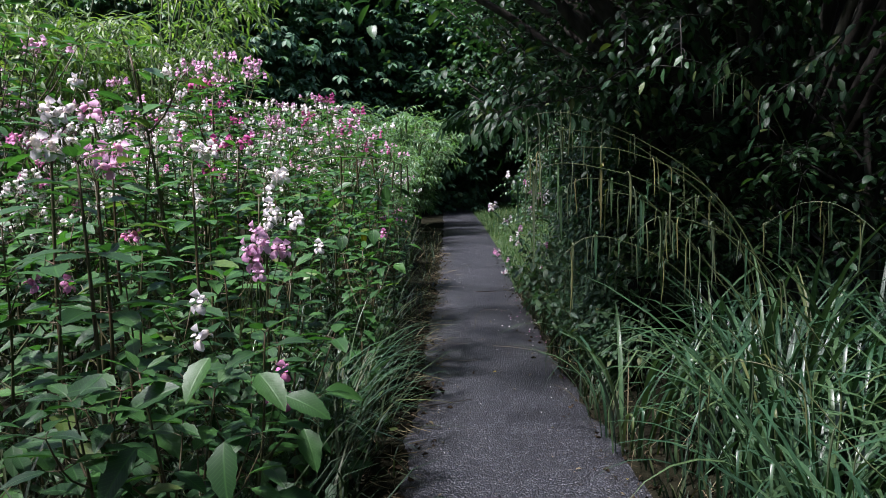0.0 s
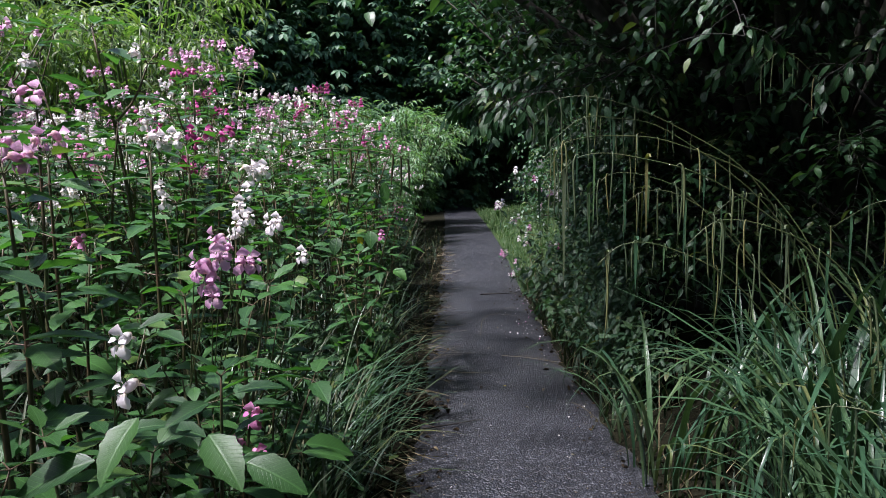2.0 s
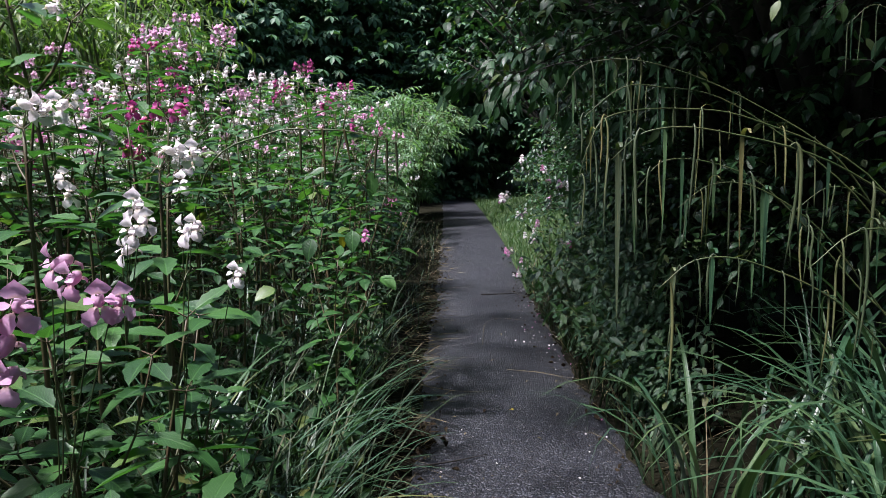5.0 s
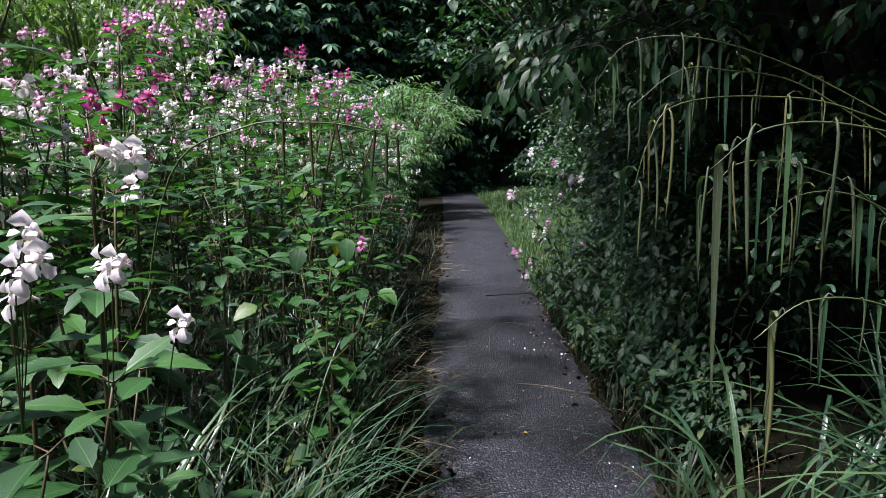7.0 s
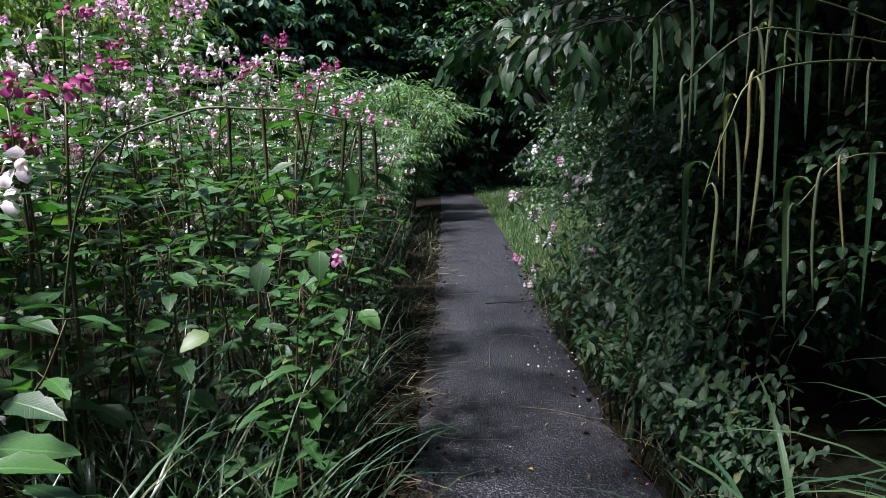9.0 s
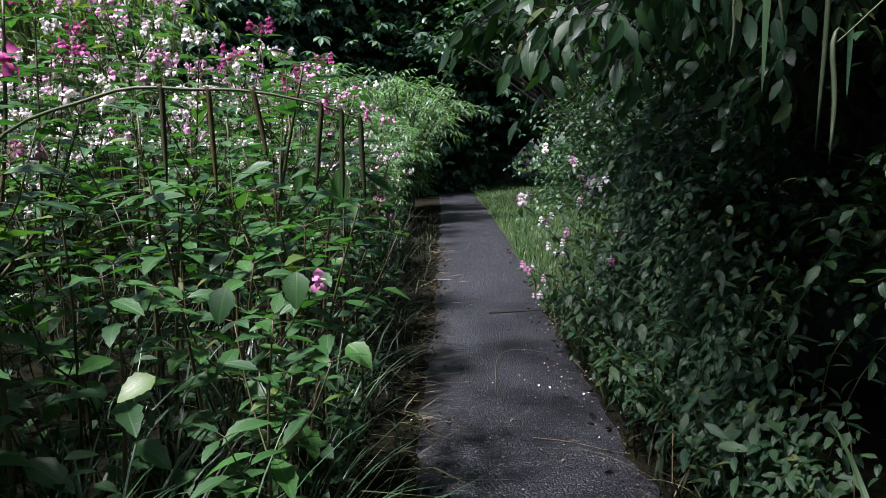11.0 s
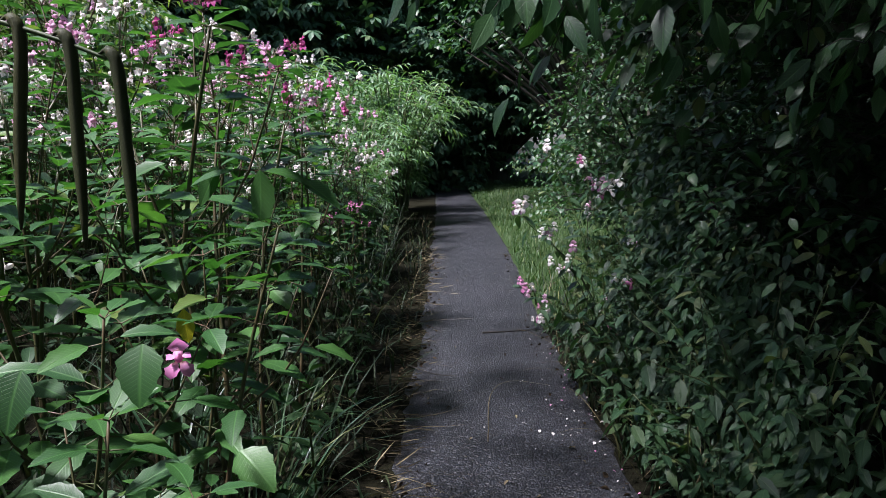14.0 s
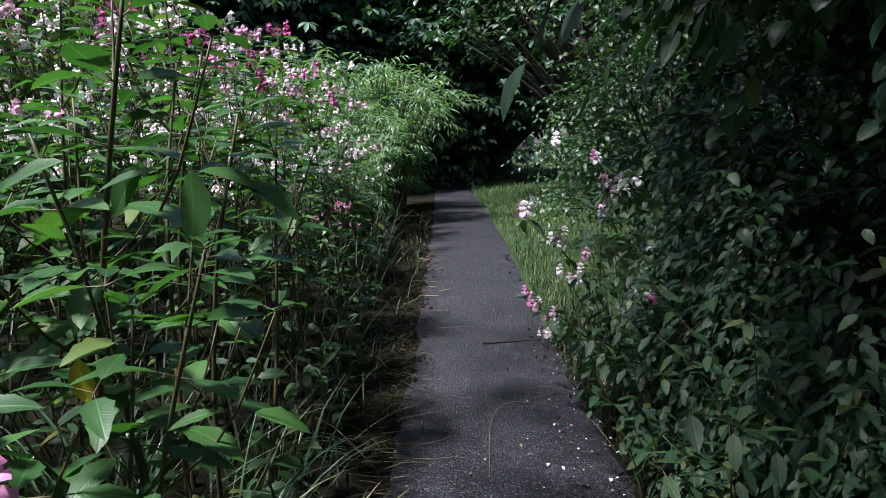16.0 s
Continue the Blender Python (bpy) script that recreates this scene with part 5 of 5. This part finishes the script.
def on_path(pts, lift=0.0):
    return [(x, y, path_z(x, y) + 0.003 + (lift if 0 < i < len(pts) - 1 else 0)) for i, (x, y) in enumerate(pts)]


stalk_thing("twig", "thin dark twig lying across the asphalt path", "twig", on_path([(0.47, 8.3), (0.64, 8.32), (0.8, 8.36), (0.95, 8.4)]), 0.008, M_WOOD, "twigs on the path")
stalk_thing("twig", "thin dark twig lying across the asphalt path", "twig", on_path([(-0.15, 4.2), (0.04, 4.22), (0.2, 4.3)], 0.01), 0.006, M_WOOD, "twigs on the path")
stalk_thing("twig", "thin dark twig at the edge of the asphalt path", "twig", on_path([(-0.1, 7.6), (0.08, 7.3), (0.28, 7.28)], 0.02), 0.005, M_WOOD, "twigs on the path")
stalk_thing("grass_stalk", "pale bent grass stalk lying on the asphalt path", "stalk", on_path([(0.33, 6.3), (0.4, 6.9), (0.54, 7.13), (0.78, 7.1)], 0.015), 0.0026, M_STRAW, "stalks on the path")
stalk_thing("grass_stalk", "pale dry stalk lying on the asphalt path", "stalk", on_path([(0.45, 5.65), (0.62, 5.6), (0.8, 5.5), (0.95, 5.45)]), 0.0026, M_STRAW, "stalks on the path")
stalk_thing("grass_stalk", "pale dry stalk lying on the asphalt path", "stalk", on_path([(-0.05, 8.75), (0.2, 8.76), (0.45, 8.76)]), 0.0026, M_STRAW, "stalks on the path")
for k in range(34):
    y = R.choice([R.uniform(3, 12), R.uniform(5.6, 6.6)])
    x = path_mid(y) - path_half(y) + R.uniform(-0.15, 0.12)
    a, ln = R.gauss(0, 0.5), R.uniform(0.12, 0.42)
    stalk_thing("dead_stem", "dead straw stem fallen from the bank onto the path's edge", "stalk",
                [(x - 0.1, y, 0.04 + 0.04 * R.random()), (x + 0.4 * ln, y + 0.4 * ln * a, 0.025), (x + ln, y + ln * a, 0.02)], R.uniform(0.0012, 0.0024), M_STRAW if R.random() < 0.6 else M_WOOD, "dead stems on the path")

GRIT = leaf_shape(1.0, 0.5, 2, 0.0, 0.5, 0.9, 0.45)
STRAND = blade_shape(1.6, 0.06, 1.2, 0.5, 4)
litter_shape = leaf_shape(1.0, 0.5, 4, 0.0, 0.5, 0.9, 0.45)
LITTER = {"white petal": mesh_of(leaf_shape(1.0, 0.8, 3, 0.0, 0.4, 0.8, 0.55), "petal", M_WHITE), "pink petal": mesh_of(leaf_shape(1.0, 0.8, 3, 0.0, 0.4, 0.8, 0.55), "petal", M_PINK),
          "dry leaf": mesh_of(litter_shape, "dry_leaf", M_STRAW), "yellow leaf": mesh_of(litter_shape, "yellow_leaf", M_YELLOW), "brown leaf": mesh_of(litter_shape, "brown_leaf", M_DEBRIS)}


def drop(kind, x, y, size):
    ob = new("fallen_" + kind.split()[1], LITTER[kind])
    ob.matrix_basis = Matrix.Translation((x, y, path_z(x, y) + 0.004 + 0.12 * size)) @ Euler((R.uniform(-0.2, 0.2), R.uniform(-0.2, 0.2), R.uniform(0, 6.28))).to_matrix().to_4x4() @ Matrix.Scale(size, 4)
    tagged(ob, f"fallen {kind} lying on the asphalt path", kind.split()[1], f"fallen {kind}s on the path")


for _ in range(85):
    y = R.gauss(7.0, 1.0)
    drop("white petal" if R.random() < 0.85 else "pink petal", min(1.12, 0.98 - abs(R.gauss(0, 0.16)) + 0.02 * (y - 7)), y, R.uniform(0.008, 0.022))
for _ in range(60):
    y = R.uniform(3, 13)
    drop("white petal", path_mid(y) + R.uniform(-0.6, 0.6), y, R.uniform(0.008, 0.016))
for _ in range(150):
    y = 2.6 + 10 * R.random() ** 1.4
    side = R.choice([-1, 1, 1])
    x = path_mid(y) + side * (path_half(y) - 0.02 - abs(R.gauss(0, 0.22)))
    drop(R.choice(["dry leaf", "brown leaf", "brown leaf", "dry leaf"]), x, y, R.uniform(0.015, 0.04))
drop("yellow leaf", 0.4, 4.87, 0.035)
drop("yellow leaf", 0.86, 3.1, 0.03)
drop("dry leaf", 0.74, 6.2, 0.05)

g = Gather()
for _ in range(2400):
    y = 1.5 + 11.5 * R.random() ** 1.3
    x = path_mid(y) - path_half(y) - edge_wobble(y, -1) + R.gauss(0, 0.09)
    if R.random() < 0.35:
        x = path_mid(y) + path_half(y) + edge_wobble(y, 1) + R.gauss(0, 0.09)
    g.add(R.choice([litter_shape, STRAND, STRAND]), Matrix.Translation((x, y, 0.012 + 0.02 * R.random())) @ Euler((R.gauss(0, 0.3), R.gauss(1.2, 0.4), R.uniform(0, 6.28))).to_matrix().to_4x4() @ Matrix.Scale(R.uniform(0.015, 0.05), 4))
tagged(new("edge_litter", g.mesh("edge_litter", M_DEBRIS)), "brown plant litter and broken stems along the path's edge", "litter", kind="stuff")
g = Gather()
for _ in range(2600):
    y = 2.4 + 11 * R.random() ** 1.5
    f = R.uniform(-1, 1)
    x = path_mid(y) + path_half(y) * (f if R.random() < 0.5 else (0.98 - abs(R.gauss(0, 0.25))) * (1 if f > -0.2 else -1))
    g.add(GRIT, Matrix.Translation((x, y, path_z(x, y))) @ Euler((R.gauss(0, 0.3), R.gauss(0, 0.3), R.uniform(0, 6.28))).to_matrix().to_4x4() @ Matrix.Scale(R.uniform(0.003, 0.009), 4))
tagged(new("path_crumbs", g.mesh("path_crumbs", M_STRAW)), "tiny pale crumbs of dry plant matter on the asphalt", "litter", kind="stuff")
g = Gather()
for _ in range(500):
    y = R.uniform(1.5, 13)
    x = path_mid(y) - path_half(y) - 0.03 + R.gauss(0, 0.08)
    g.add(STRAND, Matrix.Translation((x, y, 0.014 + 0.03 * R.random())) @ Euler((R.gauss(0, 0.3), R.gauss(1.2, 0.4), R.uniform(0, 6.28))).to_matrix().to_4x4() @ Matrix.Scale(R.uniform(0.04, 0.12), 4))
tagged(new("straw_litter", g.mesh("straw_litter", M_STRAW)), "pale dry straw scattered along the path's edge", "straw", kind="stuff")
g = Gather()
for _ in range(260):
    a, r = R.uniform(0, 6.28), abs(R.gauss(0, 0.07))
    g.add(R.choice([litter_shape, blade_shape(1.6, 0.12, 0.8, 0.9, 4)]), Matrix.Translation((-0.16 + r * math.cos(a), 4.47 + 1.3 * r * math.sin(a), 0.01 + 0.06 * R.random())) @ Euler((R.uniform(-1, 1), R.uniform(-1, 1), R.uniform(0, 6.28))).to_matrix().to_4x4() @ Matrix.Scale(R.uniform(0.03, 0.06), 4))
tagged(new("litter_clump", g.mesh("litter_clump", M_DEBRIS)), "dark clump of rotting plant litter at the path's edge", "litter")
